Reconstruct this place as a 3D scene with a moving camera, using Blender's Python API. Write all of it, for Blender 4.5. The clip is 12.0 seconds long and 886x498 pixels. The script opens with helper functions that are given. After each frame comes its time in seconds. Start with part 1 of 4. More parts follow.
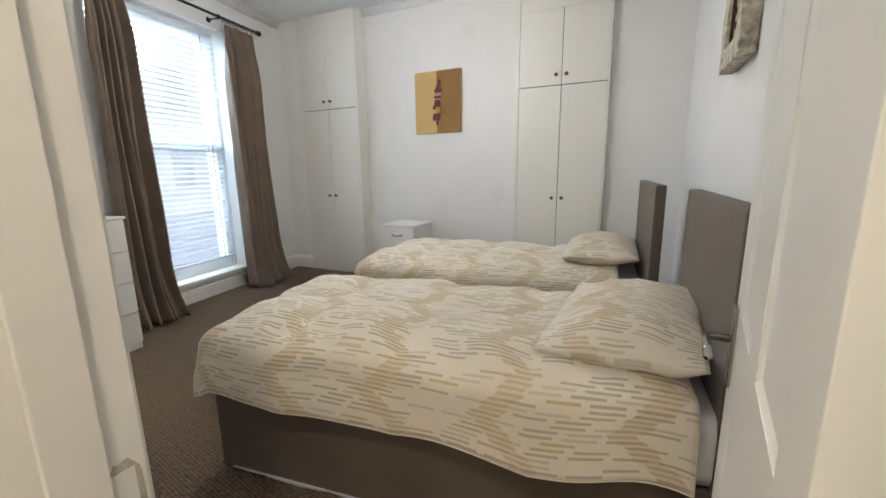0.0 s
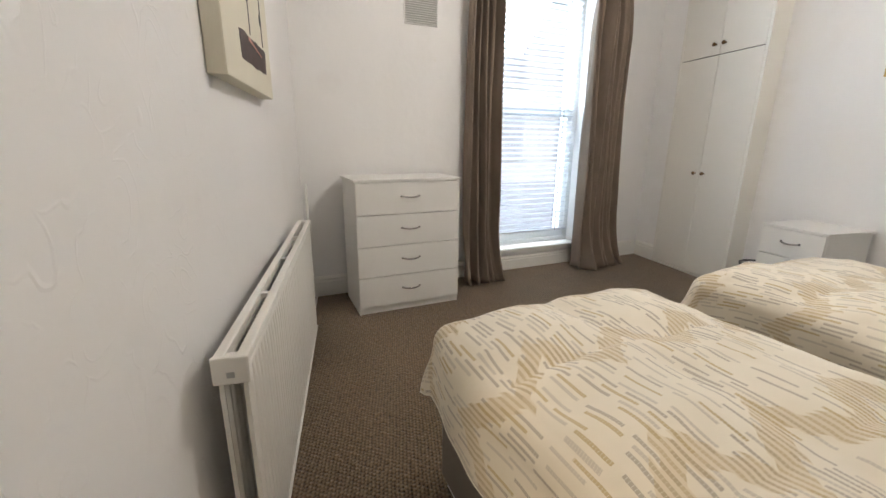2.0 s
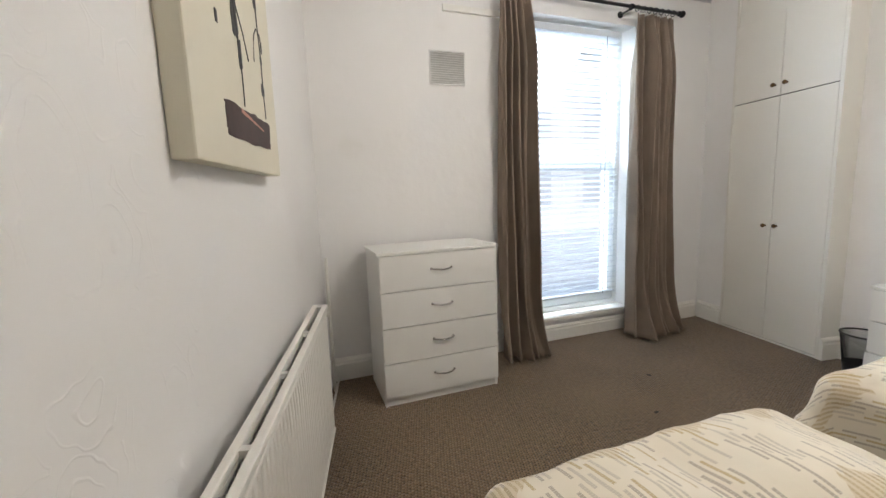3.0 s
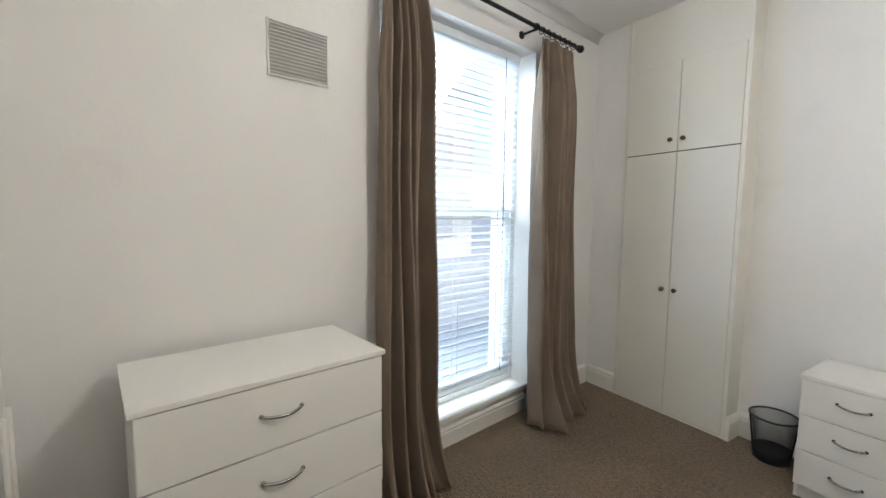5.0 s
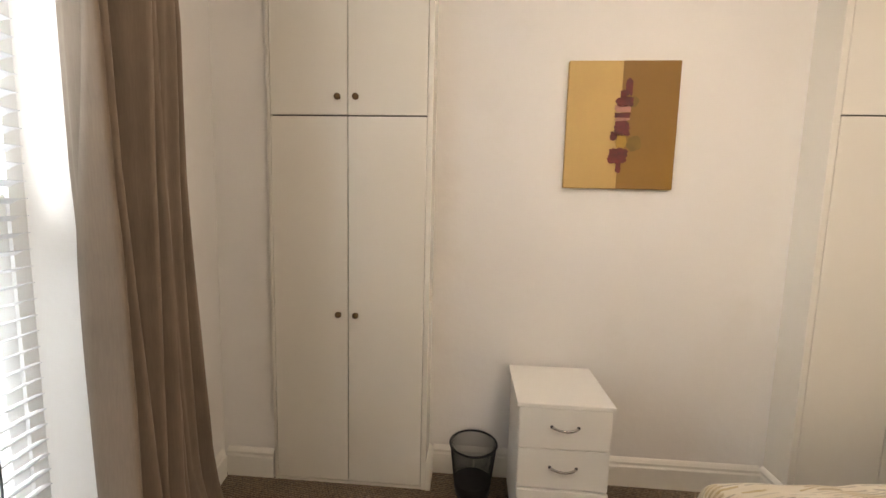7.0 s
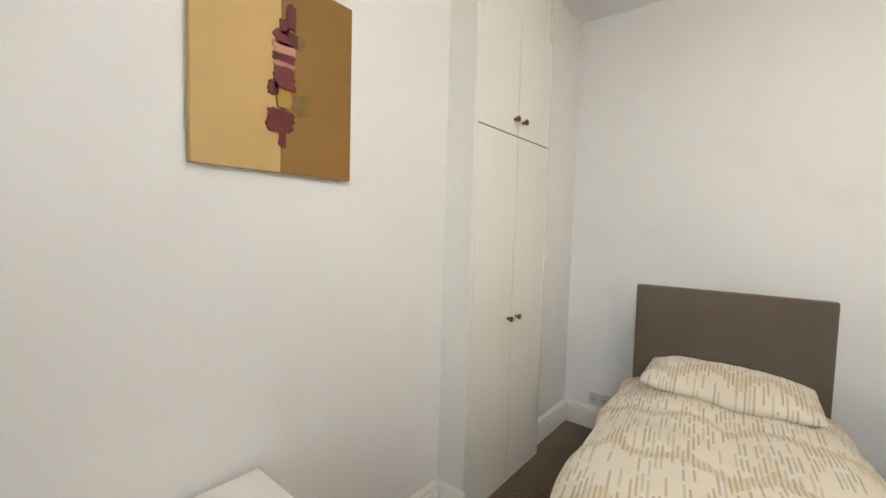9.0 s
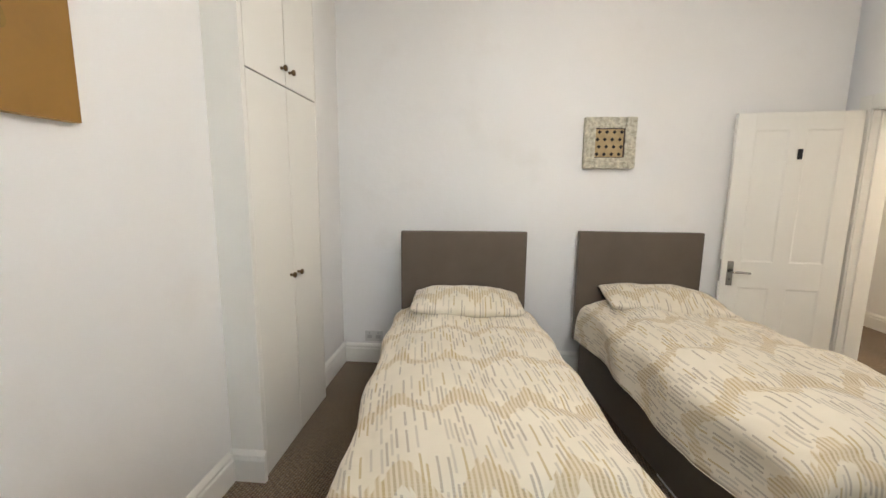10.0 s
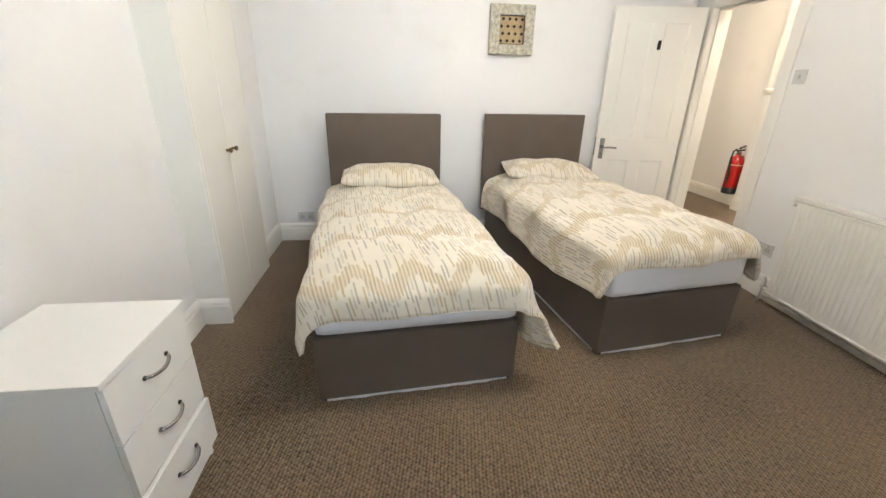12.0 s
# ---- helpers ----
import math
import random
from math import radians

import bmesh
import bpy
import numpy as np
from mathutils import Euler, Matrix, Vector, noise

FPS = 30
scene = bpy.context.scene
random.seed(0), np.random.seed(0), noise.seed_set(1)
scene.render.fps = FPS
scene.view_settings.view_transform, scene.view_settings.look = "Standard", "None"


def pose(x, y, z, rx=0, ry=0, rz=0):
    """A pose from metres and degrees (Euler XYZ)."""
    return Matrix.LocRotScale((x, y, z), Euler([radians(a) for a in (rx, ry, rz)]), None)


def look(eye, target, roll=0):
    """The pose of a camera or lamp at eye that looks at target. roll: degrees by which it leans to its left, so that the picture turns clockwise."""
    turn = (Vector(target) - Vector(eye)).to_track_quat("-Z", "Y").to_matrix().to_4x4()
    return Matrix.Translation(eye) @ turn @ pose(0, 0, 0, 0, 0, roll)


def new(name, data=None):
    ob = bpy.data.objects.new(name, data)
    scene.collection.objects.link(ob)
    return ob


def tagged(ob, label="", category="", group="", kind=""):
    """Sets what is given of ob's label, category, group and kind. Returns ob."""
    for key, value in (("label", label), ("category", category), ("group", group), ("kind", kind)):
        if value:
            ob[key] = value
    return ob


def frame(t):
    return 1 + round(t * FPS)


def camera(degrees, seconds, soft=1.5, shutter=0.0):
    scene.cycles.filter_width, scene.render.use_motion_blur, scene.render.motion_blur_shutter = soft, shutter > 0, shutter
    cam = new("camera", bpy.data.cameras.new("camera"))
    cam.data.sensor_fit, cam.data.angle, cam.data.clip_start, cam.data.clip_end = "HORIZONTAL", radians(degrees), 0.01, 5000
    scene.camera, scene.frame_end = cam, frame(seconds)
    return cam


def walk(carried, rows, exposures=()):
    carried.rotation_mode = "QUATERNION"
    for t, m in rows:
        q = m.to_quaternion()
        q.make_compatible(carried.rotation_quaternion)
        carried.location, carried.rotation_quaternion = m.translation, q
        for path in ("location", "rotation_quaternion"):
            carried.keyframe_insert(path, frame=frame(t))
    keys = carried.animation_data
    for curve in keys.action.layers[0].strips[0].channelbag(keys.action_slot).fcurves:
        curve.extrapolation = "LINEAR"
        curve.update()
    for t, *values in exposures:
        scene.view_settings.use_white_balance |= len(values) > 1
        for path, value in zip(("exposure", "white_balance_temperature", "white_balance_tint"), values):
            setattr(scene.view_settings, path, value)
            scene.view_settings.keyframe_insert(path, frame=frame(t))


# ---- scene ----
cam = camera(95.5, 12.0)
PATH = [
    (0, (0.502, 0.415, 1.243), (-0.352, 2.179, 0.854), -0.8),
    (0.5, (0.446, 0.552, 1.262), (-0.642, 2.187, 0.886), -0.4),
    (1, (0.424, 0.708, 1.245), (-0.965, 2.105, 0.904), 0.4),
    (1.5, (0.305, 0.885, 1.252), (-1.357, 1.926, 0.845), 0.65),
    (2, (0.160, 1.040, 1.200), (-1.706, 1.550, 0.688), 0.5),
    (2.5, (0.011, 1.058, 1.179), (-1.921, 1.283, 0.714), -0.9),
    (3, (-0.208, 1.1, 1.284), (-2.153, 1.483, 1.015), -2.0),
    (3.2, (-0.284, 1.145, 1.296), (-2.205, 1.633, 1.027), -0.9),
    (4.8, (-1.136, 1.299, 1.482), (-2.91, 2.2, 1.279), 0.5),
    (5, (-1.257, 1.32, 1.48), (-2.941, 2.386, 1.308), 0.6),
    (5.5, (-1.607, 1.503, 1.489), (-2.976, 2.954, 1.355), 1.0),
    (6, (-1.927, 1.701, 1.526), (-2.851, 3.467, 1.356), 1.3),
    (6.5, (-2.143, 1.966, 1.537), (-2.585, 3.907, 1.344), 1.4),
    (7, (-2.202, 2.292, 1.521), (-2.349, 4.274, 1.303), 1.4),
    (7.5, (-2.197, 2.55, 1.511), (-1.985, 4.527, 1.291), 2.6),
    (7.7, (-2.199, 2.63, 1.492), (-1.748, 4.567, 1.281), 3.0),
    (9.3, (-2.165, 3.223, 1.461), (-0.433, 4.214, 1.322), 1.0),
    (9.5, (-2.17, 3.228, 1.459), (-0.33, 3.991, 1.283), 0.8),
    (10, (-2.335, 3.269, 1.447), (-0.364, 3.433, 1.149), 0.6),
    (10.5, (-2.483, 3.222, 1.437), (-0.531, 3.133, 1.012), 0.7),
    (11, (-2.616, 3.174, 1.432), (-0.701, 3.04, 0.869), 0.7),
    (11.5, (-2.759, 3.232, 1.385), (-0.885, 3.066, 0.707), 0.7),
    (12, (-2.833, 3.28, 1.339), (-0.99, 3.056, 0.596), 1.2),
]
walk(cam, [(t, look(eye, target, roll)) for t, eye, target, roll in PATH], [(0, 0.40, 5950, 11), (0.6, 0.54, 6050, 12), (1, 0.54, 6150, 13), (2, 0.58, 6300, 14), (3, 0.58, 6200, 13), (5, 0.46, 6150, 11), (6, 0.5, 6100, 8), (6.5, 0.25, 6600, 11), (7.1, 0.47, 8000, 20), (7.6, 0.76, 7200, 16), (9.5, 0.54, 6500, 12), (10.2, 0.64, 6450, 13), (10.8, 0.74, 6350, 12), (12, 1.02, 6300, 12)])


# ---- world, sun, large lights ----
world = bpy.data.worlds.new("world")
scene.world = world
world.use_nodes = True
wn = world.node_tree
sky = wn.nodes.new("ShaderNodeTexSky")
sky.sky_type, sky.sun_disc = "NISHITA", False
sky.sun_elevation, sky.sun_rotation = radians(43), radians(114)
wn.nodes["Background"].inputs["Strength"].default_value = 0.15
wn.links.new(sky.outputs[0], wn.nodes["Background"].inputs["Color"])

WEST = pose(-3.20, 2.0, 0, 0, 0, 8.53)      # window wall: local x into the room, local y along the wall
CEIL, SOUTH, EAST, CHIM, BACK = 2.98, 0.715, 0.82, 4.455, 4.98

# the door wall runs a little out of square
SOUTHM = pose(-0.13, 0.700, 0, 0, 0, -2.2) @ pose(0.13, -0.715, 0)


def lamp(name, kind, m, energy, colour, size=0.1, size_y=None):
    data = bpy.data.lights.new(name, kind)
    data.energy, data.color = energy, colour
    if kind == "AREA":
        data.shape, data.size, data.size_y = "RECTANGLE", size, size_y or size
    elif kind == "SUN":
        data.angle = size
    else:
        data.shadow_soft_size = size
    ob = new(name, data)
    ob.matrix_world = m
    return ob


lamp("sun", "SUN", look((9, -4, 9), (0, 0, 0)), 2.6, (1.0, 0.95, 0.88), radians(12))
# daylight from the sky in front of the window
lamp("window_sky", "AREA", WEST @ look((-1.3, 0.8, 3.15), (0.6, 0.8, 1.0)), 410, (0.78, 0.91, 1.0), 2.6, 2.3)
lamp("hall_bulb", "POINT", pose(0.42, 0.0, 2.70), 46, (1.0, 0.86, 0.66), 0.10)


# ---- materials ----
def nodes_of(name):
    m = bpy.data.materials.new(name)
    m.use_nodes = True
    return m, m.node_tree, m.node_tree.nodes["Principled BSDF"]


def node(nt, kind, **inputs):
    n = nt.nodes.new(kind)
    for k, v in inputs.items():
        n.inputs[k.replace("_", " ")].default_value = v
    return n


def math_node(nt, op, a, b=None, c=None):
    n = nt.nodes.new("ShaderNodeMath")
    n.operation = op
    for k, v in enumerate((a, b, c)):
        if v is None:
            continue
        if isinstance(v, (int, float)):
            n.inputs[k].default_value = v
        else:
            nt.links.new(v, n.inputs[k])
    return n.outputs[0]


def mixed(nt, fac, a, b):
    n = nt.nodes.new("ShaderNodeMix")
    n.data_type = "RGBA"
    for k, v in ((0, fac), (6, a), (7, b)):
        if isinstance(v, (int, float)):
            n.inputs[k].default_value = v
        elif isinstance(v, tuple):
            n.inputs[k].default_value = (*v, 1)
        else:
            nt.links.new(v, n.inputs[k])
    return n.outputs[2]


def ramp(nt, fac, a, b):
    n = nt.nodes.new("ShaderNodeMapRange")
    n.inputs[1].default_value, n.inputs[2].default_value = a, b
    nt.links.new(fac, n.inputs[0])
    return n.outputs[0]


def bump(nt, bsdf, height, strength, distance):
    n = node(nt, "ShaderNodeBump", Strength=strength, Distance=distance)
    nt.links.new(height, n.inputs["Height"])
    nt.links.new(n.outputs[0], bsdf.inputs["Normal"])


def noise_of(nt, scale, detail=3.0, stretch=None):
    tc = nt.nodes.new("ShaderNodeTexCoord")
    n = node(nt, "ShaderNodeTexNoise", Scale=scale, Detail=detail)
    if stretch:
        mp = node(nt, "ShaderNodeMapping", Scale=stretch)
        nt.links.new(tc.outputs["Object"], mp.inputs[0])
        nt.links.new(mp.outputs[0], n.inputs["Vector"])
    else:
        nt.links.new(tc.outputs["Object"], n.inputs["Vector"])
    return n.outputs[0]


def surface(name, colour, rough=0.5, vary=0.12, big=1.3, fine=60.0, relief=0.15, dist=0.002, metal=0.0, stretch=None, coat=0.0):
    """Two scales of variation in tone, and a fine relief."""
    m, nt, b = nodes_of(name)
    dark = tuple(c * (1 - vary) for c in colour)
    light = tuple(min(1, c * (1 + vary * 0.5)) for c in colour)
    large, small = noise_of(nt, big, 4.0, stretch), noise_of(nt, fine, 2.0, stretch)
    f = math_node(nt, "ADD", math_node(nt, "MULTIPLY", ramp(nt, large, 0.3, 0.7), 0.65), math_node(nt, "MULTIPLY", small, 0.35))
    nt.links.new(mixed(nt, f, dark, light), b.inputs["Base Color"])
    r = math_node(nt, "MULTIPLY_ADD", large, 0.06, rough - 0.03)
    nt.links.new(r, b.inputs["Roughness"])
    b.inputs["Metallic"].default_value = metal
    b.inputs["Coat Weight"].default_value = coat
    bump(nt, b, f, relief, dist)
    return m


def carpet_material():
    m, nt, b = nodes_of("ribbed_carpet")
    tc = nt.nodes.new("ShaderNodeTexCoord")
    sep = nt.nodes.new("ShaderNodeSeparateXYZ")
    nt.links.new(tc.outputs["Object"], sep.inputs[0])
    wob = math_node(nt, "MULTIPLY", noise_of(nt, 6.0), 0.020)
    u = math_node(nt, "ADD", math_node(nt, "ADD", sep.outputs[1], math_node(nt, "MULTIPLY", sep.outputs[0], 0.16)), wob)
    rib = math_node(nt, "SINE", math_node(nt, "MULTIPLY", u, 2 * math.pi / 0.0145))
    row = math_node(nt, "FLOOR", math_node(nt, "DIVIDE", u, 0.0145))
    shift = math_node(nt, "MULTIPLY", math_node(nt, "MODULO", row, 2.0), math.pi)
    loop = math_node(nt, "SINE", math_node(nt, "ADD", math_node(nt, "MULTIPLY", sep.outputs[0], 2 * math.pi / 0.0175), shift))
    uneven = math_node(nt, "MULTIPLY_ADD", noise_of(nt, 55.0, 3.0), 3.2, -1.6)
    h = math_node(nt, "ADD", math_node(nt, "ADD", math_node(nt, "MULTIPLY", rib, 0.42), math_node(nt, "MULTIPLY", loop, 0.30)), uneven)
    tone = math_node(nt, "MULTIPLY_ADD", h, 0.36, 0.34)
    fleck = math_node(nt, "MULTIPLY", noise_of(nt, 190.0, 2.0), 0.35)
    wear = math_node(nt, "MULTIPLY_ADD", ramp(nt, noise_of(nt, 1.2, 4.0), 0.3, 0.7), 0.25, -0.12)
    f = math_node(nt, "ADD", math_node(nt, "ADD", tone, fleck), wear)
    nt.links.new(mixed(nt, f, (0.020, 0.013, 0.007), (0.300, 0.212, 0.128)), b.inputs["Base Color"])
    b.inputs["Roughness"].default_value = 0.95
    b.inputs["Specular IOR Level"].default_value = 0.15
    b.inputs["Sheen Weight"].default_value = 0.15
    bump(nt, b, h, 0.8, 0.005)
    return m


def bedding_material():
    """Cream cotton with woven grey and ochre dashes along the bed, thickened into zigzag bands. UV in metres: u along, v across."""
    m, nt, b = nodes_of("dashed_zigzag_cotton")
    uv = nt.nodes.new("ShaderNodeUVMap")
    sep = nt.nodes.new("ShaderNodeSeparateXYZ")
    nt.links.new(uv.outputs[0], sep.inputs[0])
    u, v = sep.outputs[0], sep.outputs[1]
    step = 0.0165
    row = math_node(nt, "FLOOR", math_node(nt, "DIVIDE", v, step))
    inrow = math_node(nt, "FRACT", math_node(nt, "DIVIDE", v, step))
    wn1 = nt.nodes.new("ShaderNodeTexWhiteNoise")
    wn1.noise_dimensions = "1D"
    nt.links.new(row, wn1.inputs["W"])
    run = math_node(nt, "ADD", math_node(nt, "DIVIDE", u, 0.12), math_node(nt, "MULTIPLY", wn1.outputs[0], 7.0))
    cell = math_node(nt, "FLOOR", run)
    incell = math_node(nt, "FRACT", run)
    comb = nt.nodes.new("ShaderNodeCombineXYZ")
    nt.links.new(row, comb.inputs[0]), nt.links.new(cell, comb.inputs[1])
    wn2 = nt.nodes.new("ShaderNodeTexWhiteNoise")
    wn2.noise_dimensions = "2D"
    nt.links.new(comb.outputs[0], wn2.inputs["Vector"])
    pick = wn2.outputs[0]
    stripe = math_node(nt, "MULTIPLY", math_node(nt, "GREATER_THAN", inrow, 0.22), math_node(nt, "LESS_THAN", inrow, 0.72))
    ends = math_node(nt, "MULTIPLY", math_node(nt, "GREATER_THAN", incell, 0.06), math_node(nt, "LESS_THAN", incell, 0.86))
    weave = math_node(nt, "GREATER_THAN", math_node(nt, "FRACT", math_node(nt, "DIVIDE", u, 0.007)), 0.10)
    dash = math_node(nt, "MULTIPLY", math_node(nt, "MULTIPLY", stripe, ends), weave)
    tri = math_node(nt, "PINGPONG", v, 0.13)
    zig = math_node(nt, "FRACT", math_node(nt, "DIVIDE", math_node(nt, "ADD", u, math_node(nt, "MULTIPLY", tri, 1.0)), 0.40))
    fray = math_node(nt, "MULTIPLY_ADD", wn1.outputs[0], 0.09, zig)
    band = math_node(nt, "MULTIPLY", math_node(nt, "GREATER_THAN", fray, 0.40), math_node(nt, "LESS_THAN", fray, 0.60))
    grey_on = math_node(nt, "MULTIPLY", dash, math_node(nt, "GREATER_THAN", pick, 0.34))
    gold_on = math_node(nt, "MULTIPLY", math_node(nt, "MULTIPLY", stripe, weave), band)
    cloth = mixed(nt, ramp(nt, noise_of(nt, 3.0, 4.0), 0.3, 0.7), (0.66, 0.595, 0.475), (0.74, 0.675, 0.555))
    tint = mixed(nt, math_node(nt, "MULTIPLY", band, 0.52), cloth, (0.58, 0.47, 0.30))
    grey = mixed(nt, math_node(nt, "GREATER_THAN", pick, 0.58), (0.49, 0.44, 0.36), (0.355, 0.31, 0.25))
    ink = mixed(nt, math_node(nt, "GREATER_THAN", pick, 0.88), grey, (0.44, 0.33, 0.15))
    c1 = mixed(nt, math_node(nt, "MULTIPLY", grey_on, 0.80), tint, ink)
    c2 = mixed(nt, math_node(nt, "MULTIPLY", gold_on, 0.62), c1, (0.44, 0.34, 0.19))
    nt.links.new(c2, b.inputs["Base Color"])
    b.inputs["Roughness"].default_value = 0.85
    b.inputs["Specular IOR Level"].default_value = 0.2
    b.inputs["Sheen Weight"].default_value = 0.2
    h = math_node(nt, "ADD", math_node(nt, "MULTIPLY", math_node(nt, "MAXIMUM", grey_on, gold_on), 0.25), noise_of(nt, 30.0, 3.0))
    bump(nt, b, h, 0.25, 0.004)
    return m


def weave_material(name, colour, scale=900.0, vary=0.25, sheen=0.2, stretch=None):
    m, nt, b = nodes_of(name)
    f = math_node(nt, "ADD", math_node(nt, "MULTIPLY", noise_of(nt, scale, 2.0, stretch), 0.5), math_node(nt, "MULTIPLY", ramp(nt, noise_of(nt, 3.0, 4.0), 0.3, 0.7), 0.5))
    nt.links.new(mixed(nt, f, tuple(c * (1 - vary) for c in colour), tuple(c * (1 + vary) for c in colour)), b.inputs["Base Color"])
    b.inputs["Roughness"].default_value = 0.8
    b.inputs["Sheen Weight"].default_value = sheen
    bump(nt, b, f, 0.3, 0.002)
    return m


def glass_material():
    m, nt, b = nodes_of("window_glass")
    b.inputs["Transmission Weight"].default_value = 1.0
    b.inputs["Roughness"].default_value = 0.0
    b.inputs["IOR"].default_value = 1.45
    b.inputs["Base Color"].default_value = (0.95, 0.98, 0.98, 1)
    return m


def glow_material(name, colour, strength):
    m, nt, b = nodes_of(name)
    b.inputs["Base Color"].default_value = (*colour, 1)
    b.inputs["Emission Color"].default_value = (*colour, 1)
    b.inputs["Emission Strength"].default_value = strength
    return m


def plaster_material():
    m, nt, b = nodes_of("white_wall_paint")
    large, mid, small = noise_of(nt, 0.8, 4.0), noise_of(nt, 6.0, 4.0), noise_of(nt, 70.0, 2.0)
    scuff = ramp(nt, noise_of(nt, 2.6, 6.0), 0.60, 0.80)
    base = mixed(nt, ramp(nt, large, 0.3, 0.7), (0.765, 0.750, 0.725), (0.815, 0.800, 0.775))
    nt.links.new(mixed(nt, math_node(nt, "MULTIPLY", scuff, 0.35), base, (0.66, 0.62, 0.57)), b.inputs["Base Color"])
    b.inputs["Roughness"].default_value = 0.6
    h = math_node(nt, "ADD", math_node(nt, "ADD", math_node(nt, "MULTIPLY", mid, 1.0), math_node(nt, "MULTIPLY", noise_of(nt, 22.0, 3.0), 0.14)), math_node(nt, "MULTIPLY", small, 0.06))
    bump(nt, b, h, 0.45, 0.010)
    return m


def embossed_material():
    """White paint over old paper with faint raised scrolls."""
    m, nt, b = nodes_of("painted_embossed_paper")
    base = mixed(nt, ramp(nt, noise_of(nt, 0.8, 4.0), 0.3, 0.7), (0.765, 0.750, 0.725), (0.815, 0.800, 0.775))
    scuff = ramp(nt, noise_of(nt, 2.6, 6.0), 0.60, 0.80)
    nt.links.new(mixed(nt, math_node(nt, "MULTIPLY", scuff, 0.3), base, (0.66, 0.62, 0.57)), b.inputs["Base Color"])
    b.inputs["Roughness"].default_value = 0.55
    tc = nt.nodes.new("ShaderNodeTexCoord")
    mp = node(nt, "ShaderNodeMapping", Scale=(1, 0.0, 0.8))
    nt.links.new(tc.outputs["Object"], mp.inputs[0])
    warp = node(nt, "ShaderNodeTexNoise", Scale=5.0, Detail=3.0)
    nt.links.new(mp.outputs[0], warp.inputs["Vector"])
    bent = node(nt, "ShaderNodeVectorMath")
    bent.operation = "MULTIPLY_ADD"
    bent.inputs[1].default_value = (0.14, 0.0, 0.14)
    nt.links.new(warp.outputs["Color"], bent.inputs[0])
    nt.links.new(mp.outputs[0], bent.inputs[2])
    vo = node(nt, "ShaderNodeTexVoronoi", Scale=9.0, Randomness=0.75)
    nt.links.new(bent.outputs[0], vo.inputs["Vector"])
    ring = math_node(nt, "ABSOLUTE", math_node(nt, "SINE", math_node(nt, "MULTIPLY", vo.outputs["Distance"], 15.0)))
    line = math_node(nt, "MULTIPLY", ramp(nt, ring, 0.30, 0.0), ramp(nt, noise_of(nt, 7.0, 2.0), 0.46, 0.66))
    h = math_node(nt, "ADD", line, math_node(nt, "ADD", math_node(nt, "MULTIPLY", noise_of(nt, 6.0, 4.0), 1.6), math_node(nt, "MULTIPLY", noise_of(nt, 60.0, 2.0), 0.10)))
    bump(nt, b, h, 0.24, 0.006)
    return m


WALL = plaster_material()
EMBOSSED = embossed_material()
CEILING = surface("white_ceiling_paint", (0.82, 0.82, 0.81), 0.85, 0.04, 0.8, 40.0, 0.15)
GLOSS = surface("white_gloss_paint", (0.80, 0.78, 0.72), 0.32, 0.05, 1.5, 25.0, 0.12, 0.002)
CUPBOARD = surface("off_white_satin_paint", (0.79, 0.765, 0.70), 0.22, 0.025, 1.2, 18.0, 0.04, 0.001)
MELAMINE = surface("white_melamine", (0.80, 0.785, 0.74), 0.38, 0.03, 2.0, 30.0, 0.05, 0.001)
ENAMEL = surface("white_radiator_enamel", (0.76, 0.735, 0.67), 0.35, 0.05, 2.0, 30.0, 0.08)
CARPET = carpet_material()
BEDDING = bedding_material()
CREAM_CLOTH = weave_material("cream_hem_cotton", (0.70, 0.63, 0.51), 300.0, 0.1)
DIVAN = weave_material("brown_divan_fabric", (0.106, 0.080, 0.058), 600.0, 0.25)
SHEET = weave_material("white_sheet_cotton", (0.78, 0.78, 0.80), 300.0, 0.05)
CURTAIN = weave_material("taupe_curtain_cloth", (0.200, 0.150, 0.108), 60.0, 0.30, 0.08, (4, 4, 0.3))
BLACK_METAL = surface("black_metal", (0.025, 0.025, 0.028), 0.4, 0.2, 8.0, 80.0, 0.05, 0.001, 0.6)
BRONZE = surface("aged_brass", (0.16, 0.10, 0.045), 0.35, 0.4, 20.0, 120.0, 0.1, 0.001, 0.9)
CHROME = surface("brushed_chrome", (0.42, 0.41, 0.39), 0.22, 0.1, 20.0, 200.0, 0.03, 0.001, 1.0)
DARK = surface("dark_gap", (0.02, 0.018, 0.016), 0.8, 0.2, 5.0, 50.0)
PLASTIC = surface("white_plastic", (0.74, 0.73, 0.70), 0.35, 0.04, 4.0, 40.0, 0.03)
CHIPPED = surface("chipped_old_paint", (0.50, 0.45, 0.35), 0.6, 0.45, 30.0, 120.0, 0.6, 0.003)
GREY_PLASTIC = surface("grey_plate", (0.42, 0.41, 0.39), 0.4, 0.06, 4.0, 40.0, 0.03)
PALE_GREY = surface("pale_grey_plastic", (0.58, 0.57, 0.54), 0.45, 0.06, 4.0, 40.0, 0.03)
SLAT = surface("white_blind_slat", (0.70, 0.73, 0.76), 0.45, 0.03, 2.0, 30.0, 0.03)
# cord darkened as if seen against the light
CORD = surface("backlit_cord", (0.10, 0.12, 0.14), 0.7, 0.1, 10.0, 80.0)
UPVC = surface("white_window_frame", (0.80, 0.82, 0.82), 0.3, 0.03, 2.0, 30.0, 0.04)
GLASS = glass_material()
RED = surface("red_enamel", (0.42, 0.012, 0.012), 0.25, 0.15, 6.0, 50.0, 0.03, 0.001, 0.0, None, 0.4)
